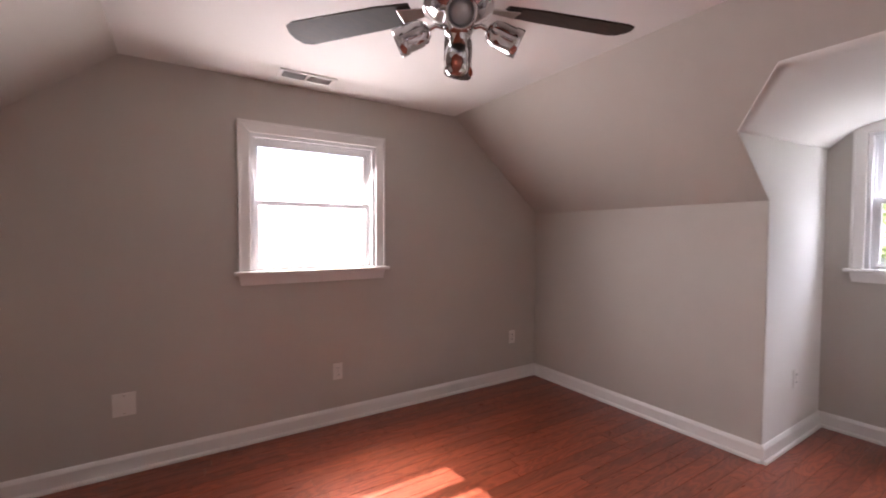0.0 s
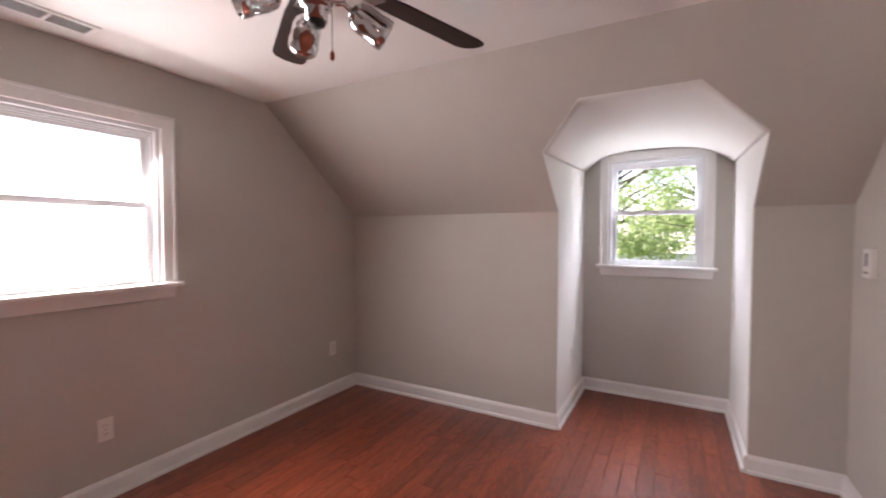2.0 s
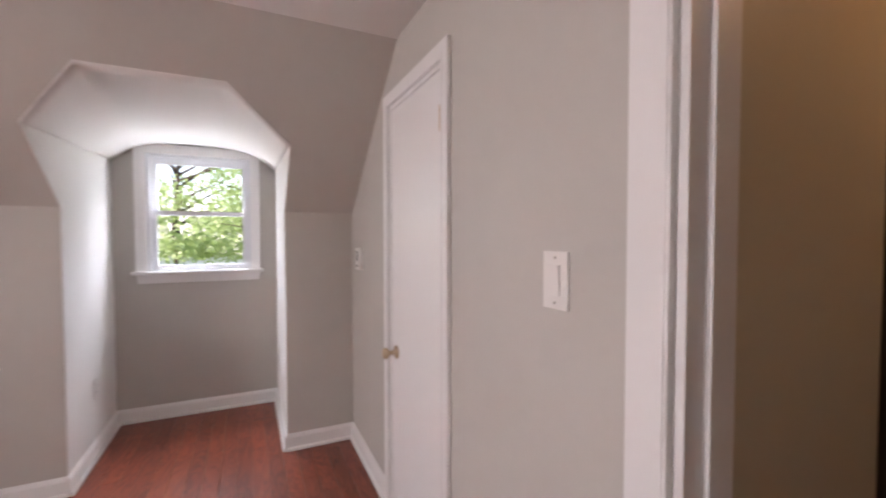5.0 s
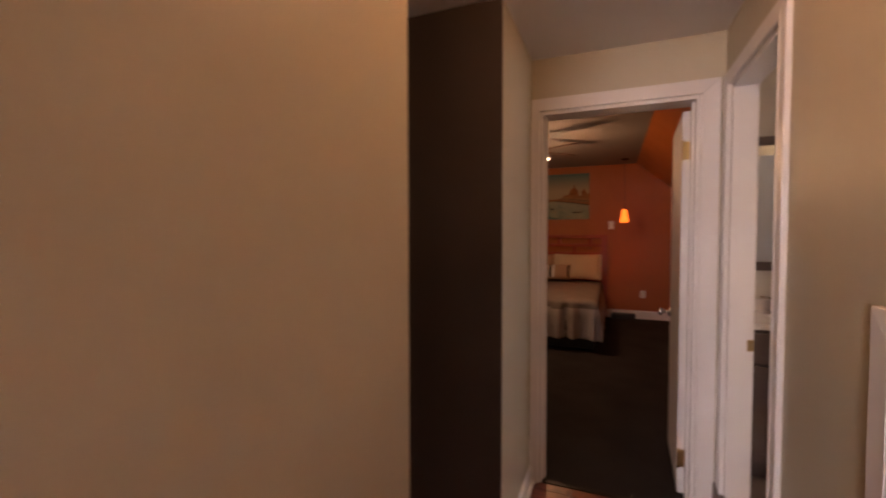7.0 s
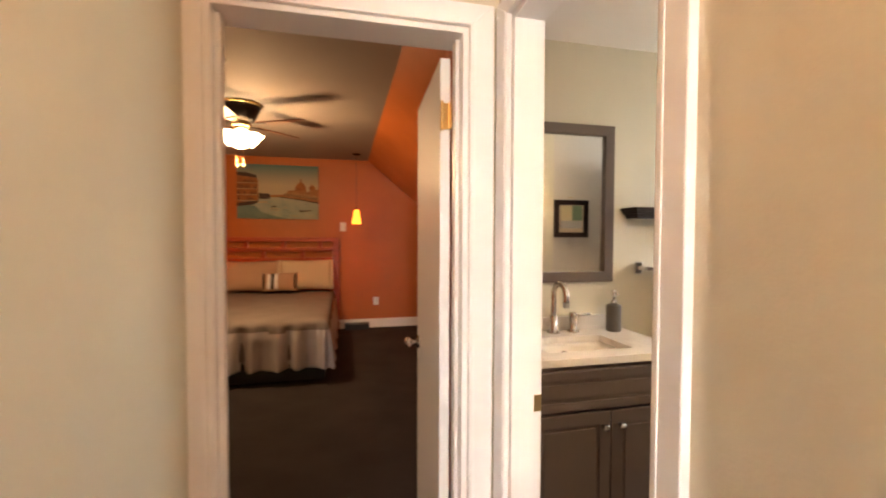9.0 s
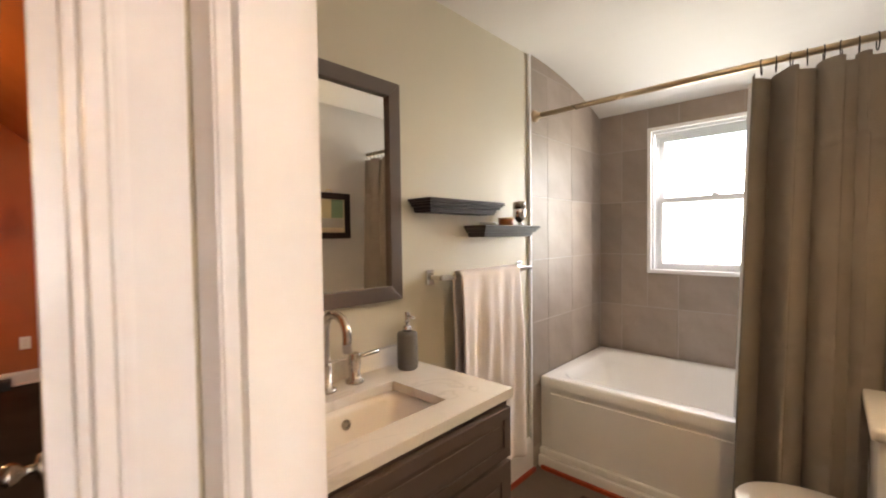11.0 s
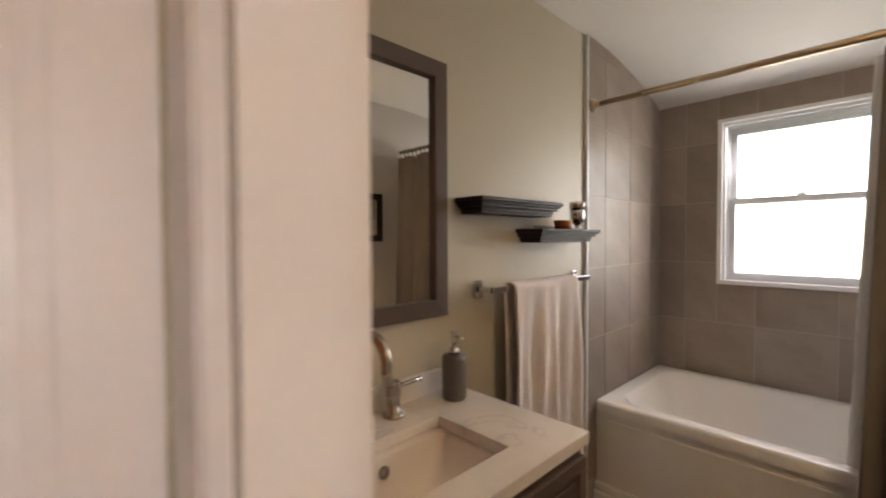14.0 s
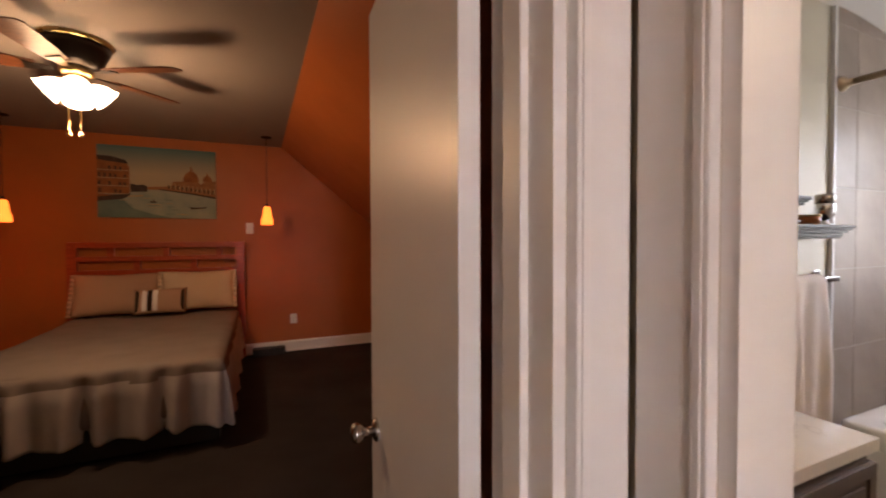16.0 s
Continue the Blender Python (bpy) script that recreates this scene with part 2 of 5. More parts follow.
def finish(bm, name, mat, bevel=0.0, smooth=False):
    if bevel:
        bmesh.ops.bevel(bm, geom=bm.edges[:], offset=bevel, segments=2, profile=0.6, affect="EDGES", clamp_overlap=True)
    bmesh.ops.recalc_face_normals(bm, faces=bm.faces[:])
    me = bpy.data.meshes.new(name)
    for f in bm.faces:
        f.smooth = smooth
    bm.to_mesh(me)
    bm.free()
    me.materials.append(mat)
    return me


def part(name, bm, mat, parent=None, label="", bevel=0.0, smooth=False):
    ob = new(name, finish(bm, name, mat, bevel, smooth))
    if parent:
        ob.parent = parent
        ob.matrix_parent_inverse = parent.matrix_basis.inverted() if parent.parent is None else Matrix()
    return tagged(ob, label)


def thing(name, label, category, group="", m=None):
    ob = new(name)
    ob.empty_display_size = 0.05
    if m:
        ob.matrix_basis = m
    return tagged(ob, label, category, group)


def sub(name, bm, mat, parent, label="", bevel=0.0, smooth=False):
    """A part whose mesh is given in its thing's own space."""
    ob = new(name, finish(bm, name, mat, bevel, smooth))
    ob.parent = parent
    return tagged(ob, label)


def box(lo, hi, bm=None):
    bm = bm or bmesh.new()
    lo, hi = [min(a, b) for a, b in zip(lo, hi)], [max(a, b) for a, b in zip(lo, hi)]
    m = Matrix.Translation([(a + b) / 2 for a, b in zip(lo, hi)]) @ Matrix.Diagonal([max(b - a, 1e-4) for a, b in zip(lo, hi)] + [1])
    bmesh.ops.create_cube(bm, size=1, matrix=m)
    return bm


def prism(points, shift, bm=None):
    """A flat outline swept by a vector."""
    bm = bm or bmesh.new()
    a = [bm.verts.new(p) for p in points]
    b = [bm.verts.new(Vector(p) + Vector(shift)) for p in points]
    bm.faces.new(a)
    bm.faces.new(b[::-1])
    for i in range(len(a)):
        j = (i + 1) % len(a)
        bm.faces.new((a[i], b[i], b[j], a[j]))
    return bm


def spun(profile, bm=None, m=None, n=24):
    """A turned body: profile of (radius, z)."""
    bm = bm or bmesh.new()
    m = m or Matrix()
    rings = []
    for r, z in profile:
        rings.append([bm.verts.new(m @ Vector((r * math.cos(a), r * math.sin(a), z))) for a in [2 * math.pi * k / n for k in range(n)]])
    for p, q in zip(rings, rings[1:]):
        for k in range(n):
            bm.faces.new((p[k], p[(k + 1) % n], q[(k + 1) % n], q[k]))
    if profile[0][0] > 0.0005:
        bm.faces.new(rings[0][::-1])
    if profile[-1][0] > 0.0005:
        bm.faces.new(rings[-1])
    return bm


def tube(points, r, bm=None, n=12):
    """A round bar along points."""
    bm = bm or bmesh.new()
    pts = [Vector(p) for p in points]
    rings = []
    for i, p in enumerate(pts):
        d = (pts[min(i + 1, len(pts) - 1)] - pts[max(i - 1, 0)]).normalized()
        q = d.to_track_quat("Z", "Y")
        rr = r[i] if isinstance(r, (list, tuple)) else r
        rings.append([bm.verts.new(p + q @ Vector((rr * math.cos(a), rr * math.sin(a), 0))) for a in [2 * math.pi * k / n for k in range(n)]])
    for p, q in zip(rings, rings[1:]):
        for k in range(n):
            bm.faces.new((p[k], p[(k + 1) % n], q[(k + 1) % n], q[k]))
    bm.faces.new(rings[0][::-1])
    bm.faces.new(rings[-1])
    return bm


def aimed(p, d):
    return Matrix.Translation(p) @ Vector(d).to_track_quat("Z", "Y").to_matrix().to_4x4()


def structure(name, bm, mat, label, category="wall", bevel=0.0, smooth=False):
    return tagged(part(name, bm, mat, None, label, bevel, smooth), label, category, kind="structure")


def holed(axis, a0, a1, face, back, z0, z1, holes):
    """A wall along axis ('x' or 'y') from a0 to a1 between the planes face and back, with openings (from, to, low, high)."""
    bm = bmesh.new()

    def put(u0, u1, v0, v1):
        if u1 - u0 > 1e-4 and v1 - v0 > 1e-4:
            box((u0, face, v0) if axis == "x" else (face, u0, v0), (u1, back, v1) if axis == "x" else (back, u1, v1), bm)

    at = a0
    for h0, h1, low, high in sorted(holes):
        put(at, h0, z0, z1)
        put(h0, h1, z0, low)
        put(h0, h1, high, z1)
        at = h1
    put(at, a1, z0, z1)
    return bm

# ---- the setting ----
ZC = 2.205          # flat ceiling of the attic room
EDGE = -0.905       # where the slope meets the flat ceiling
K = (ZC - 1.47) / -EDGE
SY = -3.23          # south wall of the room
HX, BX = -3.105, -3.20   # hall and bath faces of the bathroom partition
BY = -5.637         # hall face of the far bedroom's wall
MY = -6.15          # mirror wall of the bathroom
WX = -5.62          # window wall of the bathroom
BF = 0.19           # bathroom floor
NW = -3.9           # west knee wall

floor = structure("floor", box((NW - 0.1, BY + 0.02, -0.12), (0.95, 0.1, -0.012)), OAK, "red-stained oak strip floor of attic room and hall", "floor")
structure("wall_north", holed("x", NW - 0.1, 0.1, 0.0, 0.16, -0.1, 2.4, [(-2.385, -1.565, 1.03, 1.885)]), WALL, "greige painted gable wall with a sash window")
structure("wall_east_knee_1", box((0, 0, 0), (0.1, -1.766, 1.52)), WALL, "low greige knee wall beside the dormer")
structure("wall_east_knee_2", box((0, -2.824, 0), (0.1, SY, 1.52)), WALL, "short greige knee wall beside the closet")
structure("wall_west_knee", box((NW, 0, 0), (NW - 0.1, SY, 1.52)), WALL, "low greige knee wall under the slope")


def sloped(x, z=None):
    return 1.47 - K * x


up = (0.08, 0, 0.1)
bm = prism([(0, 0, 1.47), (0, -1.766, 1.47), (EDGE, -1.766, ZC), (EDGE, 0, ZC)], up)
prism([(0, -2.824, 1.47), (0, SY, 1.47), (EDGE, SY, ZC), (EDGE, -2.824, ZC)], up, bm)
xl, xt = -0.40, -0.648
prism([(xl, -1.766, sloped(xl)), (EDGE, -1.766, ZC), (EDGE, -2.824, ZC), (xl, -2.824, sloped(xl)), (xt, -2.54, sloped(xt)), (xt, -2.015, sloped(xt))], up, bm)
structure("wall_east_slope", bm, WALL, "sloping greige attic wall around the dormer")
wx = NW - EDGE
structure("wall_west_slope", prism([(NW, 0, 1.47), (NW, SY, 1.47), (wx, SY, ZC), (wx, 0, ZC)], (-0.08, 0, 0.1)), WALL, "sloping greige attic wall")
structure("ceiling", box((wx, 0, ZC), (EDGE, SY, ZC + 0.1)), CEIL, "white flat attic ceiling", "ceiling")

# dormer: cheeks, chamfers, ceiling and end wall
DX = 0.88
cheek = [(0.003, 0), (DX, 0), (DX, 1.85), (xl + 0.003, sloped(xl)), (0.003, 1.47)]
structure("wall_dormer_1", prism([(x, -1.77, z) for x, z in cheek], (0, 0.09, 0)), CEIL, "white side wall of the dormer")
structure("wall_dormer_2", prism([(x, -2.82, z) for x, z in cheek], (0, -0.09, 0)), CEIL, "white side wall of the dormer")
f0, f1, f2, f3 = (xl, -1.77, sloped(xl)), (xt, -2.015, sloped(xt)), (xt, -2.54, sloped(xt)), (xl, -2.82, sloped(xl))
b0, b1, b2, b3 = (DX, -1.77, 1.85), (DX, -1.94, 2.0), (DX, -2.62, 2.0), (DX, -2.82, 1.85)


def dense(corners, n=14):
    out = [Vector(a).lerp(Vector(b), k / n) for a, b in zip(corners, corners[1:]) for k in range(n)]
    return out + [Vector(corners[-1])]


def rounded_off(pts, times=40):
    for _ in range(times):
        pts = [pts[0]] + [(a + b * 2 + c) / 4 for a, b, c in zip(pts, pts[1:], pts[2:])] + [pts[-1]]
    return pts


# plaster vault: sharp hexagonal mouth, softly rounded towards the window
mouth, inner = dense([f0, f1, f2, f3]), dense([b0, b1, b2, b3])
soft_mouth, soft_inner = rounded_off(mouth), rounded_off(inner)
bm = bmesh.new()
grid = []
for k in range(17):
    t = k / 16
    blend = min(1.0, 3.0 * t)
    grid.append([bm.verts.new(p.lerp(q, blend)) for p, q in zip([a.lerp(b, t) for a, b in zip(mouth, inner)], [a.lerp(b, t) for a, b in zip(soft_mouth, soft_inner)])])
for p, q in zip(grid, grid[1:]):
    for k in range(len(p) - 1):
        bm.faces.new((p[k], p[k + 1], q[k + 1], q[k]))
vault = structure("ceiling_dormer", bm, CEIL, "white plaster vault of the dormer", "ceiling", smooth=True)
sol = vault.modifiers.new("thick", "SOLIDIFY")
sol.thickness, sol.offset = 0.012, 0
structure("wall_dormer_end", holed("y", -2.93, -1.66, DX, DX + 0.15, -0.1, 2.1, [(-2.645, -1.96, 1.05, 1.92)]), WALL, "greige end wall of the dormer below a window")

# south wall with the closet door and the way out
structure("wall_south", holed("x", NW - 0.1, 0.1, SY, SY - 0.13, 0, 2.4, [(-3.02, -2.262, 0, 2.035), (-1.40, -0.80, 0, 1.93)]), WALL, "greige wall with a closet door and a doorway")
structure("wall_closet_back", box((-1.5, SY - 0.135, 0), (-0.7, SY - 0.2, 2.1)), WALL, "closet lining behind the door")

# hall
structure("wall_hall_east", box((-2.17, SY - 0.13, 0), (-2.06, -4.242, 2.31)), HALLW, "warm tan hall wall beside the stairs")
structure("wall_stair_side", box((-2.06, SY - 0.2, -2.0), (0.6, -4.242, 2.31)), DARKW, "dark wall of the stairwell")
structure("wall_stair", box((-2.213, -4.985, -2.0), (0.6, -5.07, 2.31)), DARKW, "dark brown accent wall of the stairwell")
structure("wall_stair_end", box((0.6, -4.2, -2.0), (0.7, -5.1, 2.31)), DARKW, "dark wall at the foot of the stairs")
structure("wall_hall_corner", box((-2.214, -4.99, 0), (-2.06, BY, 2.31)), HALLW, "warm tan hall wall between stairwell and bedroom door")
structure("wall_hall_west", holed("y", BY - 0.12, SY - 0.13, HX, BX, 0, 2.31, [(-5.53, -4.925, 0, 2.03)]), HALLW, "warm tan hall wall with the bathroom doorway")
structure("wall_bedroom", holed("x", BX, 1.4, BY, BY - 0.13, 0, 2.7, [(-3.006, -2.259, 0, 2.03)]), HALLW, "warm tan wall with the bedroom doorway")
structure("ceiling_hall", box((BX, SY - 0.13, 2.31), (0.7, BY, 2.4)), CEIL, "white hall ceiling", "ceiling")
bm = bmesh.new()
for i in range(9):
    box((-2.05 + 0.26 * i, -4.245, -0.18 * (i + 1) - 0.2), (-1.79 + 0.26 * i, -4.982, -0.18 * (i + 1)), bm)
structure("stairs", bm, OAK, "dark wooden stairs going down from the hall", "stairs", 0.006)

# bathroom
structure("floor_bath", box((WX - 0.1, MY - 0.1, -0.1), (BX + 0.12, -4.4, BF)), BTILE, "taupe bathroom floor one step above the hall", "floor")
structure("wall_bath_mirror", box((WX - 0.12, MY, 0), (BX, MY - 0.12, 2.5)), BATHW, "cream bathroom wall behind mirror and vanity")
structure("wall_bath_window", holed("y", MY, -4.4, WX, WX - 0.14, 0, 2.5, [(-5.838, -5.182, 1.16, 2.005)]), BATHW, "bathroom wall with the window over the tub")
structure("wall_bath_north_1", box((BX, -4.745, 0), (-4.31, -4.53, 2.5)), BATHW, "cream bathroom wall with sconce")
structure("wall_bath_north_2", box((-4.31, -4.745, 0), (WX, -4.53, 2.5)), WALL, "grey-green bathroom wall with a picture")
bm = bmesh.new()
rows = 10
curve = [(BX - 0.001, 2.285), (-4.74, 2.285)] + [(-4.74 - 0.88 * s, 2.285 - 0.155 * s ** 2.0) for s in [k / rows for k in range(1, rows + 1)]]
prism([(x, MY, z) for x, z in curve] + [(WX, MY, 2.5), (BX - 0.001, MY, 2.5)], (0, -4.53 - MY, 0), bm)
structure("ceiling_bath", bm, CEIL, "white bathroom ceiling curving down over the tub", "ceiling")

# unseen slab, added to block sunlight leaking through gaps between the ceilings
structure("roof", box((-6.2, -11.2, 2.78), (1.6, 0.3, 2.9)), TRIM, "unseen flat slab above the ceilings, added to keep stray sun out", "roof")

# far bedroom
RY = -10.78
structure("floor_bedroom", box((-4.5, BY + 0.0, -0.1), (1.4, RY - 0.1, 0.0)), CARPET, "charcoal carpet of the far bedroom", "floor")
structure("wall_bedroom_back", box((-4.5, RY, 0), (1.4, RY - 0.12, 2.7)), ORANGE, "terracotta orange bedroom wall behind the bed")
structure("wall_bedroom_west", box((-4.25, MY - 0.13, 0), (-4.37, RY, 1.6)), ORANGE, "terracotta orange knee wall")
structure("wall_bedroom_slope", prism([(-4.25, MY - 0.13, 1.45), (-4.25, RY, 1.45), (-2.97, RY, 2.52), (-2.97, MY - 0.13, 2.52)], (-0.08, 0, 0.1)), ORANGE, "sloping terracotta orange bedroom wall")
structure("wall_partition", box((-3.105, BY - 0.13, 0), (BX, MY - 0.12, 2.6)), ORANGE, "terracotta wall beside the open door")
structure("wall_bedroom_inner", box((-4.4, MY - 0.125, 0), (-3.105, MY - 0.19, 2.6)), ORANGE, "terracotta wall behind the open door")
structure("wall_bedroom_east", box((1.3, BY - 0.13, 0), (1.4, RY, 2.7)), ORANGE, "terracotta orange bedroom side wall")
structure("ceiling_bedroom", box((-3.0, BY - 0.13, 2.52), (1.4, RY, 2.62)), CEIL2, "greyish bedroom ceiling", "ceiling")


# ---- trim ----
def skirting(a, b, h=0.10, t=0.016, z=0.0, mat=TRIM, name="baseboard", label="white painted baseboard with a shoe strip"):
    """A run of baseboard along the wall from a to b; the room lies to its left."""
    a, b = Vector((*a, z)), Vector((*b, z))
    d = (b - a).normalized()
    n = Vector((-d.y, d.x, 0))
    outline = [(0, 0), (t + 0.012, 0), (t + 0.012, 0.012), (t + 0.006, 0.02), (t, 0.02), (t, h - 0.02), (t - 0.006, h - 0.008), (0.004, h), (0, h)]
    return structure(name, prism([a + n * u + Vector((0, 0, v)) for u, v in outline], b - a), mat, label, "baseboard")


skirting((0, 0), (NW, 0))
skirting((0, -1.77), (0, 0))
skirting((DX, -1.77), (-0.016, -1.77))
skirting((DX, -2.82), (DX, -1.77))
skirting((-0.016, -2.82), (DX, -2.82))
skirting((0, SY), (0, -2.82))
skirting((-0.75, SY), (0, SY))
skirting((-2.18, SY), (-1.455, SY))
skirting((NW, SY), (-3.1, SY))
skirting((NW, 0), (NW, SY))
skirting((-2.17, -4.242), (-2.17, SY - 0.13))
skirting((-2.214, BY), (-2.214, -4.98))
skirting((HX, SY - 0.13), (HX, -3.75))
skirting((HX, -4.385), (HX, -4.88))
skirting((-2.985, RY), (1.3, RY), 0.13)
skirting((-4.25, RY), (-2.985, RY), 0.13)
skirting((-4.75, MY), (-3.92, MY), 0.17, z=BF)
structure("trim_bath_shoe", box((-4.75, MY + 0.017, BF), (-3.92, MY + 0.036, BF + 0.02)), CHERRY, "stained wooden shoe strip under the bathroom baseboard", "trim", 0.004)
skirting((BX, -4.745), (-4.8, -4.745), z=BF)


def casing(m, w, h, cw, depth, name, label, stop=0.02, legs=(1, 1), sill=0.0):
    """A door frame: mitred casing boards, jambs and stops. Local x along the wall, y away from the room, the wall's face at y = 0."""
    ob = tagged(thing(name, label, "door frame", m=m), kind="structure")
    for s, on in ((-1, legs[0]), (1, legs[1])):
        x = s * w / 2
        c = cw * on
        if on:
            bm = prism([(x, -0.018, sill), (x + s * c, -0.018, sill), (x + s * c, -0.018, h + cw), (x, -0.018, h)], (0, 0.018, 0))
            sub("casing_board", bm, TRIM, ob, bevel=0.003)
            bm = prism([(x + s * 0.006, -0.0205, sill), (x + s * 0.016, -0.0205, sill), (x + s * 0.016, -0.0205, h + 0.016), (x + s * 0.006, -0.0205, h + 0.006)], (0, 0.003, 0))
            sub("bead", bm, TRIM, ob, bevel=0.002)
        sub("jamb", box((x, 0.0, sill), (x - s * 0.018, depth, h)), TRIM, ob)
        if stop:
            sub("stop", box((x - s * 0.018, depth * 0.35, sill), (x - s * (0.018 + 0.012), depth * 0.65, h - 0.018)), TRIM, ob, bevel=0.002)
    l, r = -w / 2 - cw * legs[0], w / 2 + cw * legs[1]
    bm = prism([(-w / 2, -0.018, h), (w / 2, -0.018, h), (r, -0.018, h + cw), (l, -0.018, h + cw)], (0, 0.018, 0))
    sub("casing_head", bm, TRIM, ob, bevel=0.003)
    sub("head_jamb", box((-w / 2 + 0.018, 0.0, h), (w / 2 - 0.018, depth, h - 0.018)), TRIM, ob)
    return ob


room_door = casing(pose(-2.641, SY, 0, 0, 0, 180), 0.758, 2.035, 0.082, 0.13, "doorway_1", "white painted frame of the room's doorway")
closet = casing(pose(-1.10, SY, 0, 0, 0, 180), 0.60, 1.93, 0.055, 0.13, "doorway_2", "white painted closet door frame", stop=0)
bed_frame = casing(pose(-2.6325, BY, 0, 0, 0, 180), 0.747, 2.03, 0.066, 0.13, "doorway_3", "white painted frame of the bedroom doorway", legs=(1, 1.18))
bath_frame = casing(pose(HX, -5.2275, 0, 0, 0, 90), 0.605, 2.03, 0.06, 0.095, "doorway_4", "white painted frame of the bathroom doorway", stop=0, legs=(1.4, 1))
structure("threshold", box((-2.988, BY - 0.002, 0.0), (-2.277, BY - 0.028, 0.005)), BRONZE, "dark metal carpet strip in the bedroom doorway", "threshold")
strike = part("strike_plate", box((-3.199, -5.5125, 0.862), (-3.176, -5.5095, 0.912)), BRASS, bath_frame, "worn brass strike plate")


def knob(parent, m, mat=NICKEL, lever=False):
    prof = [(0.030, 0), (0.031, 0.004), (0.026, 0.010), (0.011, 0.014), (0.010, 0.034), (0.020, 0.042), (0.026, 0.052), (0.024, 0.064), (0.014, 0.070), (0, 0.071)]
    return sub("door_knob", spun(prof, m=m), mat, parent, "round satin metal knob", smooth=True)


def hinge(parent, m):
    bm = box((-0.012, -0.003, -0.045), (0.03, 0.0, 0.045))
    spun([(0.006, -0.05), (0.006, 0.05)], bm, Matrix.Translation((-0.012, -0.006, 0)), 10)
    bm.transform(m)
    return sub("hinge", bm, BRASS, parent, "small brass butt hinge")


def slab(name, m, w, h, label, t=0.035, kz=0.875, gap=0.002, metal=NICKEL):
    """A flush door: local x from the hinge, y through its thickness."""
    ob = tagged(thing(name, label, "door", m=m), kind="structure")
    sub("leaf", box((gap, 0, 0.012), (w, t, h)), TRIM, ob, bevel=0.002)
    sub("latch_plate", box((w - 0.001, t / 2 - 0.011, kz - 0.03), (w + 0.002, t / 2 + 0.011, kz + 0.03)), BRASS, ob)
    knob(ob, aimed((w - 0.065, 0, kz), (0, -1, 0)), metal)
    knob(ob, aimed((w - 0.065, t, kz), (0, 1, 0)), metal)
    return ob


closet_door = slab("door_1", pose(-1.387, SY - 0.004, 0, 0, 0, 0) @ Matrix.Diagonal((1, -1, 1, 1)), 0.575, 1.91, "white flush closet door, closed, with a brass knob", kz=0.785, metal=RODM)
for z in (1.74, 0.25):
    hinge(closet_door, pose(0.0, -0.002, z))
bed_door = slab("door_2", pose(-2.987, BY - 0.135, 0, 0, 0, -92.5), 0.64, 2.0, "white flush bedroom door standing open", gap=0.028)
for z in (1.80, 0.20):
    bm = box((-2.985, BY - 0.1625, z - 0.045), (-2.957, BY - 0.1595, z + 0.045))
    box((-2.9875, BY - 0.16, z - 0.045), (-2.984, BY - 0.131, z + 0.045), bm)
    spun([(0.006, -0.05), (0.006, 0.05)], bm, Matrix.Translation((-2.957, BY - 0.155, z)), 12)
    part("hinge", bm, BRASS, bed_door, "brass butt hinge")
bath_door = slab("door_3", pose(BX - 0.008, -4.925, BF, 0, 0, 180) @ Matrix.Diagonal((1, -1, 1, 1)), 0.60, 1.80, "white flush bathroom door standing open", kz=0.70)

access = casing(pose(HX, -4.07, 0, 0, 0, 90), 0.50, 1.166, 0.07, 0.05, "doorway_5", "white mitred frame of a low hall cupboard", stop=0)
sub("panel", box((-0.249, -0.010, 0.0), (0.249, -0.001, 1.165)), TRIM, access, bevel=0.004)


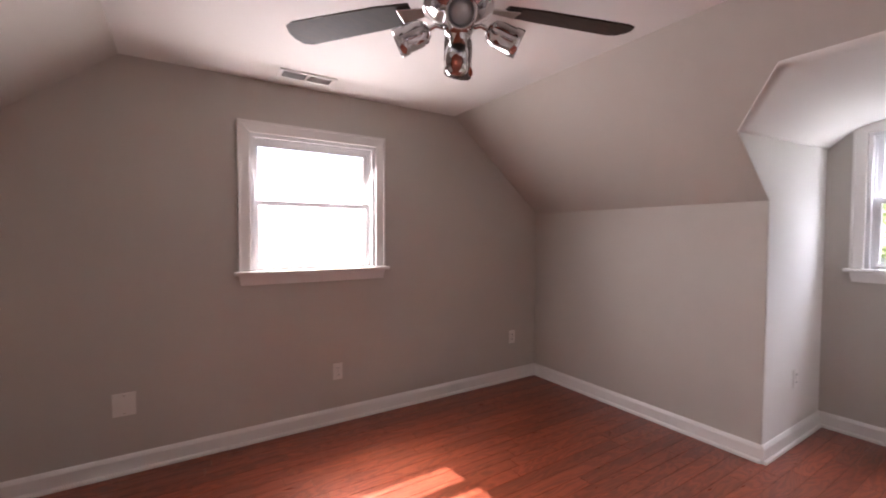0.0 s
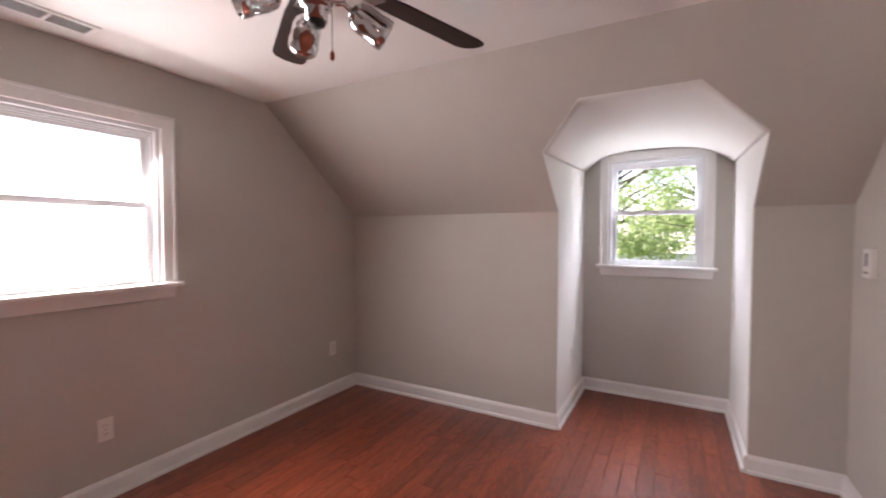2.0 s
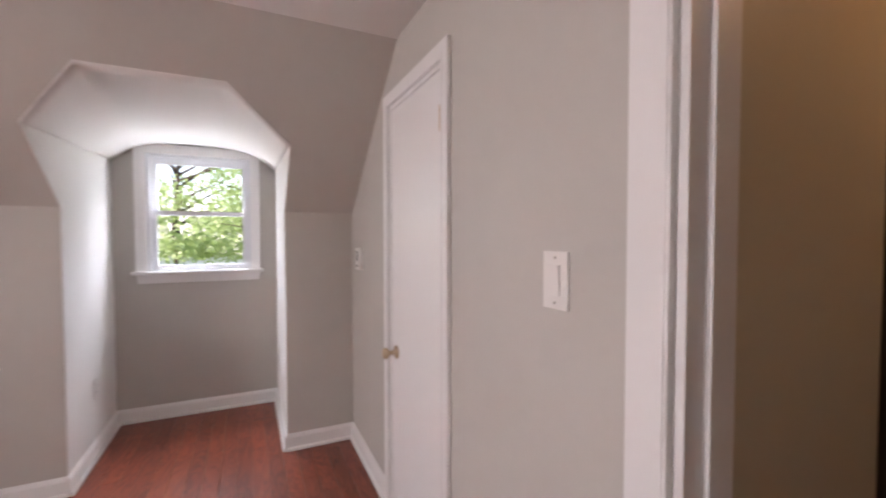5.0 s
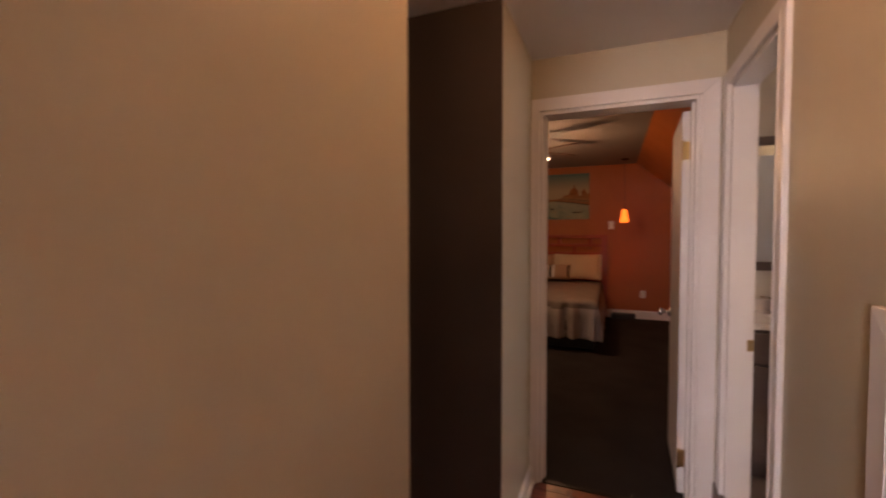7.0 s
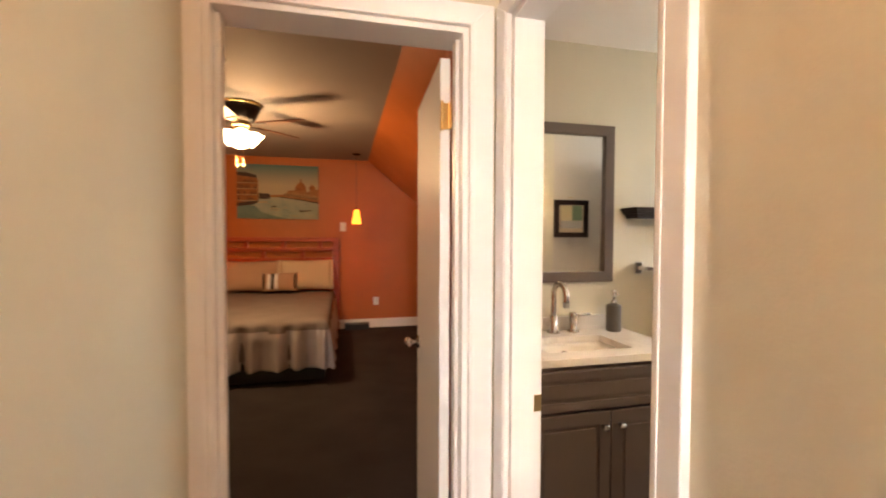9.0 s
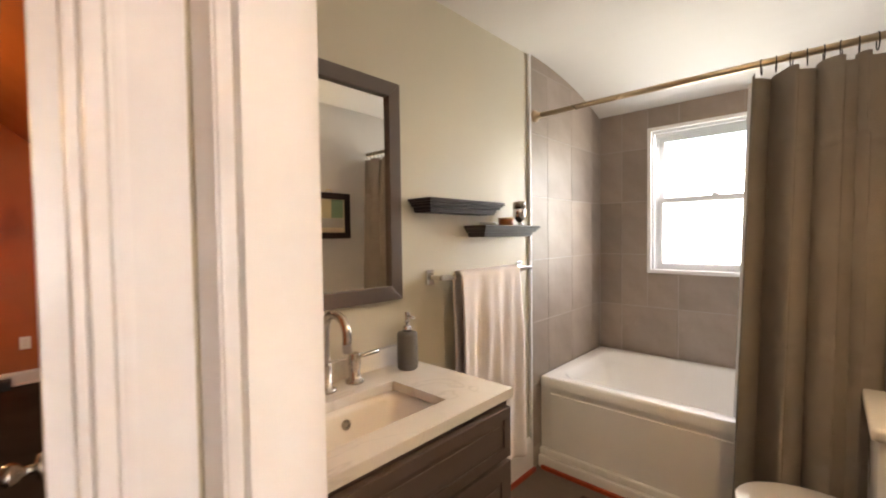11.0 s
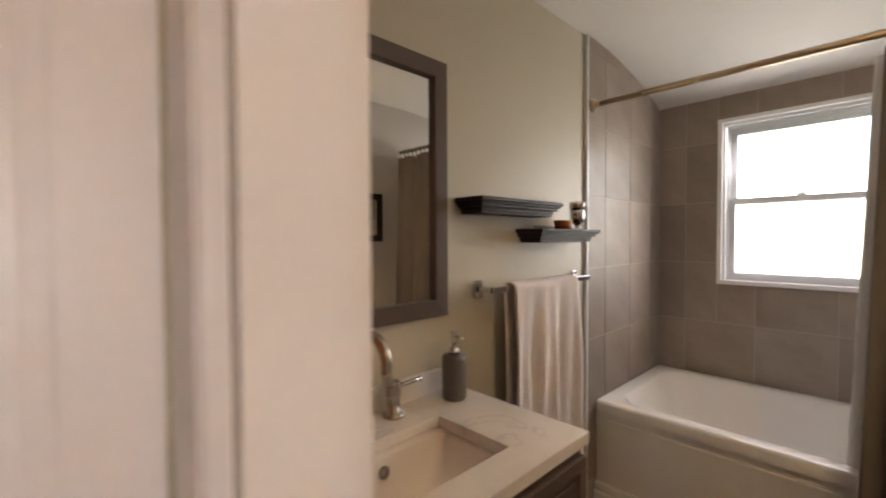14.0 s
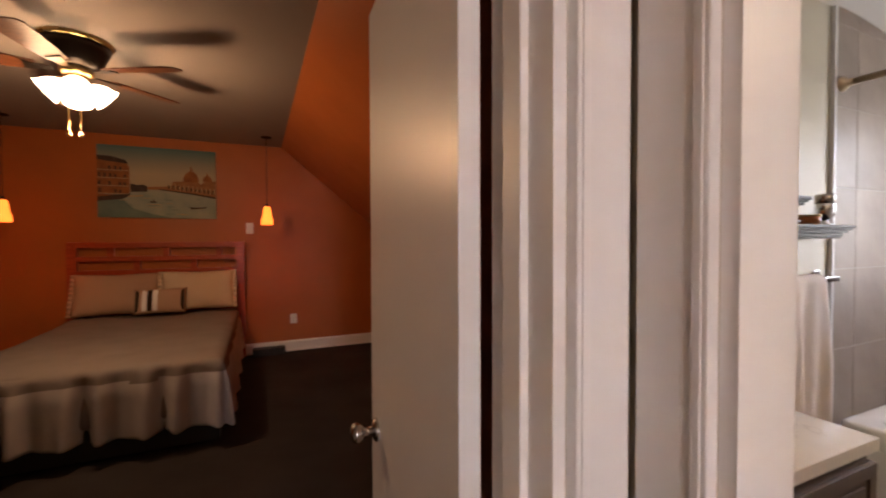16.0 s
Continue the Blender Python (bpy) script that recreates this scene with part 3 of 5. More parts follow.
def sash_window(name, m, w, z0, z1, cw, label, stool=True, depth=0.14, latch=False):
    """A white double-hung window in its wall; local x along the wall, y outward, the wall's face at y = 0."""
    ob = tagged(thing(name, label, "window", m=m), kind="structure")
    h = w / 2
    if cw:
        for s in (-1, 1):
            sub("casing_board", prism([(s * h, -0.018, z0), (s * (h + cw), -0.018, z0), (s * (h + cw), -0.018, z1 + cw), (s * h, -0.018, z1)], (0, 0.018, 0)), TRIM, ob, bevel=0.003)
            sub("back_band", prism([(s * (h + cw * 0.8), -0.026, z0), (s * (h + cw), -0.026, z0), (s * (h + cw), -0.026, z1 + cw), (s * (h + cw * 0.8), -0.026, z1 + cw * 0.8)], (0, 0.0085, 0)), TRIM, ob, bevel=0.002)
        sub("casing_head", prism([(-h, -0.018, z1), (h, -0.018, z1), (h + cw, -0.018, z1 + cw), (-h - cw, -0.018, z1 + cw)], (0, 0.018, 0)), TRIM, ob, bevel=0.003)
        sub("back_band", prism([(-h - cw * 0.8, -0.026, z1 + cw * 0.8), (h + cw * 0.8, -0.026, z1 + cw * 0.8), (h + cw, -0.026, z1 + cw), (-h - cw, -0.026, z1 + cw)], (0, 0.0085, 0)), TRIM, ob, bevel=0.002)
    if stool:
        sub("window_sill", box((-h - cw - 0.022, -0.055, z0 - 0.022), (h + cw + 0.022, 0.05, z0)), TRIM, ob, bevel=0.006)
        sub("apron", prism([(-h - cw, -0.016, z0 - 0.022), (h + cw, -0.016, z0 - 0.022), (h + cw - 0.012, -0.016, z0 - 0.085), (-h - cw + 0.012, -0.016, z0 - 0.085)], (0, 0.016, 0)), TRIM, ob, bevel=0.003)
    for s in (-1, 1):
        sub("side_track", box((s * h, 0.0, z0), (s * (h - 0.022), depth, z1)), VINYL, ob)
        for k in range(2):
            sub("track_rib", box((s * (h - 0.022), 0.03 + 0.035 * k, z0), (s * (h - 0.03), 0.036 + 0.035 * k, z1)), VINYL, ob)
    sub("head_track", box((-h + 0.022, 0.0, z1), (h - 0.022, depth, z1 - 0.02)), VINYL, ob)
    for k in range(3):
        sub("track_rib", box((-h + 0.022, 0.025 + 0.024 * k, z1 - 0.02), (h - 0.022, 0.031 + 0.024 * k, z1 - 0.034 - 0.006 * k)), VINYL, ob)
    sub("lower_track", box((-h + 0.022, 0.05, z0), (h - 0.022, depth, z0 + 0.016)), VINYL, ob)
    mid = (z0 + z1) / 2
    for kind, y, lo, hi in (("lower_sash", 0.045, z0 + 0.012, mid + 0.018), ("upper_sash", 0.08, mid - 0.015, z1 - 0.03)):
        a, b = -h + 0.028, h - 0.028
        bm = bmesh.new()
        e = 0.030
        for lo3, hi3 in (((a, y, lo), (a + e, y + 0.028, hi)), ((b - e, y, lo), (b, y + 0.028, hi)), ((a + e, y, lo), (b - e, y + 0.028, lo + e)), ((a + e, y, hi - e), (b - e, y + 0.028, hi))):
            box(lo3, hi3, bm)
        sash = sub(kind, bm, VINYL, ob)
        pane = new("pane", finish(box((a + e - 0.004, y + 0.012, lo + e - 0.004), (b - e + 0.004, y + 0.016, hi - e + 0.004)), "pane", PANE))
        pane.parent = sash
        pane.visible_shadow = False
    if latch:
        bm = spun([(0.02, 0), (0.02, 0.01), (0.008, 0.02), (0, 0.021)], m=Matrix.Translation((0, 0.06, mid + 0.018)))
        sub("sash_lock", bm, VINYL, ob, "small cam lock on the meeting rail", smooth=True)
    return ob


sash_window("window_1", pose(-1.975, 0, 0), 0.81, 1.05, 1.885, 0.068, "white double-hung window in the gable, sunlit")
sash_window("window_2", pose(DX, -2.3025, 0, 0, 0, -90), 0.675, 1.07, 1.915, 0.066, "white double-hung dormer window facing trees")
sash_window("window_3", pose(WX, -5.51, 0, 0, 0, 90), 0.65, 1.165, 2.0, 0.0, "white double-hung window over the bathtub", stool=False, latch=True)
bm = bmesh.new()
for lo, hi in (((-5.845, 1.15), (-5.825, 2.015)), ((-5.195, 1.15), (-5.175, 2.015)), ((-5.825, 1.995), (-5.195, 2.015)), ((-5.825, 1.15), (-5.195, 1.17))):
    box((WX - 0.05, lo[0], lo[1]), (WX + 0.022, hi[0], hi[1]), bm)
structure("trim_bath_window", bm, TRIM, "white edge trim around the bathroom window", "trim")


# ---- attic room: things ----


def ceiling_fan(m, label, blades, span, blade_mat, body, turn, drop, hugging=False):
    """Canopy, motor and blades; the place m is on the ceiling."""
    ob = thing("ceiling_fan", label, "ceiling fan", m=m)
    if hugging:
        sub("canopy_ring", spun([(0, 0), (0.172, 0), (0.178, -0.008), (0.172, -0.02), (0.15, -0.024), (0, -0.024)], n=40), BRASS, ob, "worn brass rim at the ceiling", smooth=True)
        sub("motor_housing", spun([(0, -0.022), (0.16, -0.024), (0.152, -0.06), (0.12, -0.125), (0.098, -0.15), (0.06, -0.158), (0, -0.158)], n=40), body, ob, smooth=True)
        sub("blade_hub", spun([(0, -0.156), (0.075, -0.158), (0.08, -0.185), (0.06, -0.2), (0, -0.2)], n=32), BRASS, ob, smooth=True)
    else:
        sub("canopy", spun([(0.0, 0), (0.075, 0), (0.075, -0.012), (0.05, -drop * 0.4), (0.03, -drop * 0.45), (0, -drop * 0.45)]), body, ob, smooth=True)
        sub("motor_housing", spun([(0, -drop * 0.4), (0.09, -drop * 0.42), (0.125, -drop * 0.6), (0.12, -drop * 0.9), (0.07, -drop), (0, -drop)]), body, ob, smooth=True)
    for k in range(blades):
        a = Matrix.Rotation(radians(turn + 360 / blades * k), 4, "Z") @ Matrix.Translation((0, 0, -0.18 if hugging else -drop * 0.82))
        tilt = Matrix.Rotation(radians(11), 4, "X")
        bm = prism([(0.10, -0.016, 0), (0.22, -0.035, 0), (0.22, 0.035, 0), (0.10, 0.016, 0)], (0, 0, 0.006))
        bm.transform(a @ tilt)
        sub("blade_iron", bm, body, ob, bevel=0.002)
        out = [(0.17, -0.045), (0.30, -0.058), (span - 0.05, -0.068), (span - 0.015, -0.055), (span, -0.02), (span, 0.02), (span - 0.015, 0.055), (span - 0.05, 0.068), (0.30, 0.058), (0.17, 0.045)]
        bm = prism([(x, y, 0.007) for x, y in out], (0, 0, 0.007))
        bm.transform(a @ tilt)
        sub("blade", bm, blade_mat, ob, bevel=0.001)
    return ob


fan = ceiling_fan(pose(-1.93, -1.55, ZC), "ceiling fan with dark wood blades and four chrome spotlights", 5, 0.69, BLADE, CHROME, 56, 0.185)
DZ = Matrix.Translation((0, 0, -0.035))
sub("light_hub", spun([(0, -0.15), (0.05, -0.15), (0.058, -0.19), (0.042, -0.215), (0.03, -0.22), (0.03, -0.25), (0, -0.25)], m=DZ), CHROME, fan, smooth=True)
sub("hub_cap", spun([(0, -0.249), (0.026, -0.249), (0.022, -0.262), (0, -0.265)], m=DZ), BLACK, fan, smooth=True)
for k in range(4):
    a = radians(58 + 90 * k)
    d = Vector((math.cos(a), math.sin(a), 0))
    p0, p1 = d * 0.045 + Vector((0, 0, -0.225)), d * 0.11 + Vector((0, 0, -0.235))
    sub("lamp_arm", tube([p0, (p0 + p1) / 2 + Vector((0, 0, 0.014)), p1], 0.008), CHROME, fan, smooth=True)
    aim = (d + Vector((0, 0, -0.45))).normalized()
    at = aimed(p1 - aim * 0.01, aim) @ Matrix.Scale(1.18, 4)
    sub("spotlight", spun([(0, -0.005), (0.018, 0), (0.032, 0.014), (0.037, 0.035), (0.037, 0.075), (0.040, 0.077), (0.040, 0.10), (0.035, 0.10), (0.030, 0.055), (0, 0.05)], m=at), CHROME, fan, smooth=True)
    sub("bulb", spun([(0, 0.05), (0.02, 0.055), (0.029, 0.078), (0.02, 0.088), (0, 0.09)], m=at), LINER, fan, smooth=True)
sub("pull_chain", tube([(0.03, -0.03, -0.25), (0.03, -0.03, -0.36)], 0.0016, n=6), CHROME, fan)
sub("pull_bob", spun([(0, -0.392), (0.006, -0.386), (0.007, -0.375), (0.003, -0.362), (0, -0.36)], m=Matrix.Translation((0.03, -0.03, 0))), CHERRY, fan, smooth=True)

vent = thing("ceiling_vent", "white metal air register in the attic ceiling", "vent", m=pose(-2.09, -0.205, ZC))
bm = bmesh.new()
for lo, hi in (((-0.16, -0.065), (0.16, -0.047)), ((-0.16, 0.047), (0.16, 0.065)), ((-0.16, -0.047), (-0.14, 0.047)), ((0.14, -0.047), (0.16, 0.047)), ((-0.006, -0.047), (0.006, 0.047))):
    box((lo[0], lo[1], -0.008), (hi[0], hi[1], 0), bm)
sub("frame", bm, TRIM, vent)
sub("backing", box((-0.14, -0.047, -0.003), (0.14, 0.047, -0.001)), BLACK, vent)
for s in (-1, 1):
    for k in range(6):
        bm = box((-0.062, -0.006, -0.001), (0.062, 0.006, 0.001))
        bm.transform(pose(s * 0.073, -0.039 + 0.0156 * k, -0.006, 40))
        sub("slat", bm, VINYL, vent)


def wall_plate(name, m, label, kind, w=0.078, h=0.122):
    """A cover plate on a wall: local x along it, y outward from the wall into the room is -y."""
    ob = thing(name, label, kind.replace("_", " "), m=m)
    sub("cover", box((-w / 2, -0.006, -h / 2), (w / 2, 0, h / 2)), PLATE, ob, bevel=0.002)
    if kind == "outlet":
        for z in (-0.022, 0.022):
            face = sub("socket", spun([(0, -0.0), (0.016, 0.0), (0.016, 0.002), (0, 0.002)], m=aimed((0, -0.006, z), (0, -1, 0))), PLATE, ob)
            for x in (-0.006, 0.006):
                sub("slot", box((x - 0.0012, -0.009, z - 0.004), (x + 0.0012, -0.0075, z + 0.005)), BLACK, ob)
    elif kind == "light_switch":
        sub("rocker", prism([(-0.017, -0.006, -0.034), (-0.017, -0.006, 0.034), (-0.017, -0.0125, 0.034), (-0.017, -0.0085, -0.034)], (0.034, 0, 0)), PLATE, ob, bevel=0.001)
    for z in (-h / 2 + 0.014, h / 2 - 0.014) if kind != "outlet" else (0.0,):
        sub("screw", spun([(0.003, 0), (0.003, 0.0012), (0, 0.0014)], m=aimed((0, -0.006, z), (0, -1, 0)), n=8), NICKEL, ob)
    return ob


wall_plate("outlet_plate", pose(-3.003, 0, 0.371), "wide blank white wall plate low on the wall", "blank_plate", 0.10, 0.122)
wall_plate("wall_outlet", pose(-1.848, 0, 0.347), "ivory duplex wall outlet on greige wall", "outlet", 0.065, 0.112)
wall_plate("wall_outlet", pose(-0.282, 0, 0.38), "ivory duplex wall outlet beside the corner", "outlet", 0.07, 0.112)
wall_plate("light_switch", pose(-1.98, SY, 1.225, 0, 0, 180), "white rocker light switch beside the doorway", "light_switch", 0.080, 0.128)
stat = thing("wall_thermostat", "white plastic thermostat box between closet and corner", "thermostat", m=pose(-0.245, SY, 1.188, 0, 0, 180))
sub("case", box((-0.045, -0.026, -0.065), (0.045, 0, 0.065)), PLATE, stat, bevel=0.005)
sub("display", box((-0.012, -0.0275, -0.012), (0.012, -0.025, 0.046)), STONEG, stat, "narrow grey display window")
sub("button", box((-0.02, -0.029, -0.046), (0.02, -0.025, -0.036)), NICKEL, stat, bevel=0.001)
wall_plate("wall_outlet", pose(0.45, -1.77, 0.40, 0, 0, 0), "white wall outlet on the dormer's side wall", "outlet", 0.07, 0.112)

# ---- hall ----
hall_lamp = thing("hall_ceiling_light", "small recessed ceiling light glowing warm in the hall", "ceiling light", m=pose(-2.70, -4.27, 2.31))
sub("base_ring", spun([(0.045, 0), (0.07, 0), (0.07, -0.008), (0.045, -0.008)]), NICKEL, hall_lamp, smooth=True)
sub("diffuser", spun([(0, -0.001), (0.044, -0.001), (0.044, -0.004), (0, -0.004)]), SCONCE, hall_lamp, smooth=True)

# ---- bathroom ----
VT = 0.95
vanity = thing("vanity_cabinet", "taupe painted vanity cabinet with two panelled doors", "cabinet")
V0, V1, VY = -3.235, -3.905, -5.715
part("body", box((V0, MY + 0.002, BF + 0.09), (V1, VY, VT - 0.20)), CABINET, vanity, bevel=0.002)
part("side_panel", box((V1 + 0.016, MY + 0.002, VT - 0.20), (V1, VY, VT - 0.028)), CABINET, vanity)
part("front_rail", box((V1 + 0.016, VY - 0.012, VT - 0.20), (V0, VY, VT - 0.028)), CABINET, vanity)
part("toe_kick", box((V0, MY + 0.002, BF), (V1 + 0.01, VY - 0.05, BF + 0.09)), CABINET, vanity)


def shaker(name, x0, x1, z0, z1, parent, e=0.045):
    ob = part(name, box((x0, VY, z0), (x1, VY + 0.016, z1)), CABINET, parent, bevel=0.002)
    for lo, hi in (((x0, z0), (x1, z0 + e)), ((x0, z1 - e), (x1, z1)), ((x0, z0 + e), (x0 + e, z1 - e)), ((x1 - e, z0 + e), (x1, z1 - e))):
        r = new("rail", finish(box((lo[0], VY + 0.0165, lo[1]), (hi[0], VY + 0.022, hi[1])), "rail", CABINET, 0.0015))
        r.parent = ob
    q = new("raised_panel", finish(box((x0 + e + 0.014, VY + 0.0165, z0 + e + 0.014), (x1 - e - 0.014, VY + 0.0205, z1 - e - 0.014)), "raised_panel", CABINET, 0.003))
    q.parent = ob
    return ob


mx = (V0 + V1) / 2
shaker("drawer_front", V1 + 0.012, V0 - 0.012, 0.765, 0.905, vanity, 0.03)
for x0, x1, kx in ((V1 + 0.012, mx - 0.002, mx - 0.035), (mx + 0.002, V0 - 0.012, mx + 0.035)):
    d = shaker("door", x0, x1, BF + 0.10, 0.752, vanity)
    q = new("handle", finish(spun([(0.006, 0), (0.005, 0.012), (0.013, 0.02), (0.013, 0.026), (0.008, 0.029), (0, 0.03)], m=aimed((kx, VY + 0.022, 0.70), (0, 1, 0)), n=14), "handle", NICKEL, smooth=True))
    q.parent = d
    tagged(q, "round satin nickel knob")

top = thing("marble_countertop", "white veined marble countertop with an undermount basin", "countertop")
S0, S1, SY0, SY1 = -3.365, -3.727, -6.006, -5.785   # basin cut-out
CX0, CX1, CY = -3.228, -3.917, -5.70
bm = bmesh.new()
for lo, hi in (((CX0, MY + 0.001), (S0, CY)), ((S1, MY + 0.001), (CX1, CY)), ((S0, MY + 0.001), (S1, SY0)), ((S0, SY1), (S1, CY))):
    box((lo[0], lo[1], VT - 0.027), (hi[0], hi[1], VT), bm)
bmesh.ops.remove_doubles(bm, verts=bm.verts[:], dist=0.0004)
part("slab", bm, MARBLE, top)
part("backsplash", box((CX0, MY + 0.0015, VT), (CX1, MY + 0.02, VT + 0.062)), MARBLE, top, bevel=0.002)
bm = bmesh.new()
r = []
for inset, z in ((-0.004, VT - 0.028), (0.004, VT - 0.05), (0.03, VT - 0.13), (0.075, VT - 0.15)):
    x0, x1, y0, y1 = S1 + inset, S0 - inset, SY0 + inset * 0.7, SY1 - inset * 0.7
    c = 0.03
    ring = [(x0 + c, y0), (x1 - c, y0), (x1 - c * 0.3, y0 + c * 0.3), (x1, y0 + c), (x1, y1 - c), (x1 - c * 0.3, y1 - c * 0.3), (x1 - c, y1), (x0 + c, y1), (x0 + c * 0.3, y1 - c * 0.3), (x0, y1 - c), (x0, y0 + c), (x0 + c * 0.3, y0 + c * 0.3)]
    r.append([bm.verts.new((x, y, z)) for x, y in ring])
for p, q in zip(r, r[1:]):
    for k in range(12):
        bm.faces.new((p[k], p[(k + 1) % 12], q[(k + 1) % 12], q[k]))
bm.faces.new(r[-1])
basin = part("basin", bm, TUBW, top, "white ceramic undermount basin", smooth=True)
sol = basin.modifiers.new("thick", "SOLIDIFY")
sol.thickness, sol.offset = 0.008, 1
part("overflow", spun([(0.014, 0), (0.014, 0.003), (0.009, 0.004), (0.008, 0.001), (0, 0.001)], m=aimed((-3.55, SY0 + 0.011, VT - 0.072), (0, 1, 0.25)), n=18), NICKEL, top, "metal overflow ring")

FX = -3.545
FY = -6.083
faucet = thing("faucet", "brushed nickel widespread faucet with gooseneck spout", "faucet")
pts = [(FX, FY, VT + 0.06 + 0.028 * k) for k in range(5)] + [(FX, FY + 0.055 - 0.055 * math.cos(a), VT + 0.172 + 0.055 * math.sin(a)) for a in [radians(d) for d in range(15, 196, 15)]] + [(FX, FY + 0.112, VT + 0.13)]
part("spout", tube(pts, 0.0125, n=16), NICKEL, faucet, smooth=True)
part("spout_base", spun([(0.029, 0), (0.029, 0.006), (0.025, 0.010), (0.0165, 0.012), (0.0165, 0.075), (0.0155, 0.078), (0, 0.078)], m=Matrix.Translation((FX, FY, VT))), NICKEL, faucet, smooth=True)
for s in (-1, 1):
    x = FX - s * 0.098
    h = part("handle", spun([(0.027, 0), (0.027, 0.006), (0.023, 0.010), (0.0165, 0.012), (0.0165, 0.05), (0.0185, 0.054), (0.0185, 0.086), (0.0165, 0.089), (0, 0.089)], m=Matrix.Translation((x, FY, VT))), NICKEL, faucet, smooth=True)
    q = new("lever", finish(tube([(x, FY, VT + 0.073), (x - s * 0.075, FY + 0.02, VT + 0.084)], 0.0058), "lever", NICKEL, smooth=True))
    q.parent = h

soap = thing("soap_dispenser", "grey ceramic soap dispenser with chrome pump", "soap dispenser")
SP = Matrix.Translation((-3.837, -6.06, VT))
part("bottle", spun([(0.030, 0), (0.034, 0.006), (0.034, 0.115), (0.031, 0.122), (0.014, 0.124), (0, 0.124)], m=SP), STONEG, soap, smooth=True)
part("collar", spun([(0.015, 0.124), (0.015, 0.14), (0.008, 0.145), (0.005, 0.146), (0.005, 0.155), (0, 0.155)], m=SP), CHROME, soap, smooth=True)
part("pump", spun([(0.010, 0.155), (0.007, 0.165), (0.009, 0.185), (0.008, 0.188), (0, 0.188)], m=SP), CHROME, soap, smooth=True)
part("nozzle", tube([(-3.837, -6.06, VT + 0.177), (-3.837, -6.025, VT + 0.172)], 0.004), CHROME, soap, smooth=True)


def framed(name, label, category, x0, x1, z0, z1, y, e, t, frame_mat, glass_mat, face=1):
    """A picture or mirror on a wall that faces +y (face 1) or -y (face -1)."""
    ob = thing(name, label, category)
    for pts in ([(x0, z0), (x1, z0), (x1 - e, z0 + e), (x0 + e, z0 + e)], [(x0, z1), (x1, z1), (x1 - e, z1 - e), (x0 + e, z1 - e)], [(x0, z0), (x0, z1), (x0 + e, z1 - e), (x0 + e, z0 + e)], [(x1, z0), (x1, z1), (x1 - e, z1 - e), (x1 - e, z0 + e)]):
        part("frame_rail", prism([(x, y, z) for x, z in pts], (0, face * t, 0)), frame_mat, ob, bevel=0.002)
    part("glass" if glass_mat is MIRROR else "picture", box((x0 + e - 0.003, y + face * 0.001, z0 + e - 0.003), (x1 - e + 0.003, y + face * t * 0.5, z1 - e + 0.003)), glass_mat, ob)
    return ob


framed("wall_mirror", "large wall mirror in a flat taupe wooden frame", "mirror", -3.873, -3.312, 1.172, 1.905, MY + 0.001, 0.048, 0.03, CABINET, MIRROR)
pic = framed("framed_picture", "small landscape picture in a dark frame", "picture", -4.62, -4.31, 1.38, 1.69, -4.746, 0.042, 0.02, ESPRESSO, PILLOW, -1)
part("print_sky", box((-4.565, -4.757, 1.52), (-4.475, -4.761, 1.645)), material("print_green", (0.16, 0.24, 0.15), 0.6), pic)
part("print_wall", box((-4.473, -4.757, 1.52), (-4.365, -4.761, 1.645)), material("print_tan", (0.42, 0.36, 0.22), 0.6), pic)
part("print_base", box((-4.565, -4.757, 1.455), (-4.365, -4.761, 1.518)), material("print_grey", (0.35, 0.33, 0.3), 0.6), pic)
part("hanging_wire", tube([(-4.49, -4.755, 1.685), (-4.475, -4.751, 1.712), (-4.445, -4.751, 1.712), (-4.43, -4.755, 1.685)], 0.0025, n=6), BRASS, pic)
cab2 = thing("mirror_panel", "frameless tall mirror on the opposite bathroom wall", "mirror")
part("glass", box((-4.09, -4.746, 0.72), (-3.66, -4.766, 1.89)), MIRROR, cab2)

sconce = thing("wall_sconce", "nickel wall sconce with two lit glass cones", "wall lamp")
part("back_plate", box((-4.0, -4.746, 1.98), (-3.90, -4.767, 2.09)), NICKEL, sconce, bevel=0.004)
part("arm", tube([(-3.95, -4.765, 2.035), (-3.95, -4.88, 2.035)], 0.012), NICKEL, sconce, smooth=True)
part("shade", spun([(0.02, -0.012), (0.028, -0.03), (0.068, -0.10), (0.064, -0.10), (0.022, -0.028)], m=Matrix.Translation((-3.95, -4.88, 2.035))), SCONCE, sconce, "lit frosted glass cone", smooth=True)
part("upper_shade", spun([(0.02, 0.012), (0.028, 0.03), (0.068, 0.10), (0.064, 0.10), (0.022, 0.028)], m=Matrix.Translation((-3.95, -4.88, 2.035))), LINER, sconce, "white glass cone", smooth=True)
clamp_light = thing("bath_ceiling_light", "small rectangular lit ceiling panel", "ceiling light", m=pose(-4.06, -5.25, 2.285))
sub("frame", box((-0.13, -0.07, -0.012), (0.13, 0.07, 0)), TRIM, clamp_light, bevel=0.003)
sub("diffuser", box((-0.11, -0.05, -0.016), (0.11, 0.05, -0.0125)), CLIGHT, clamp_light)


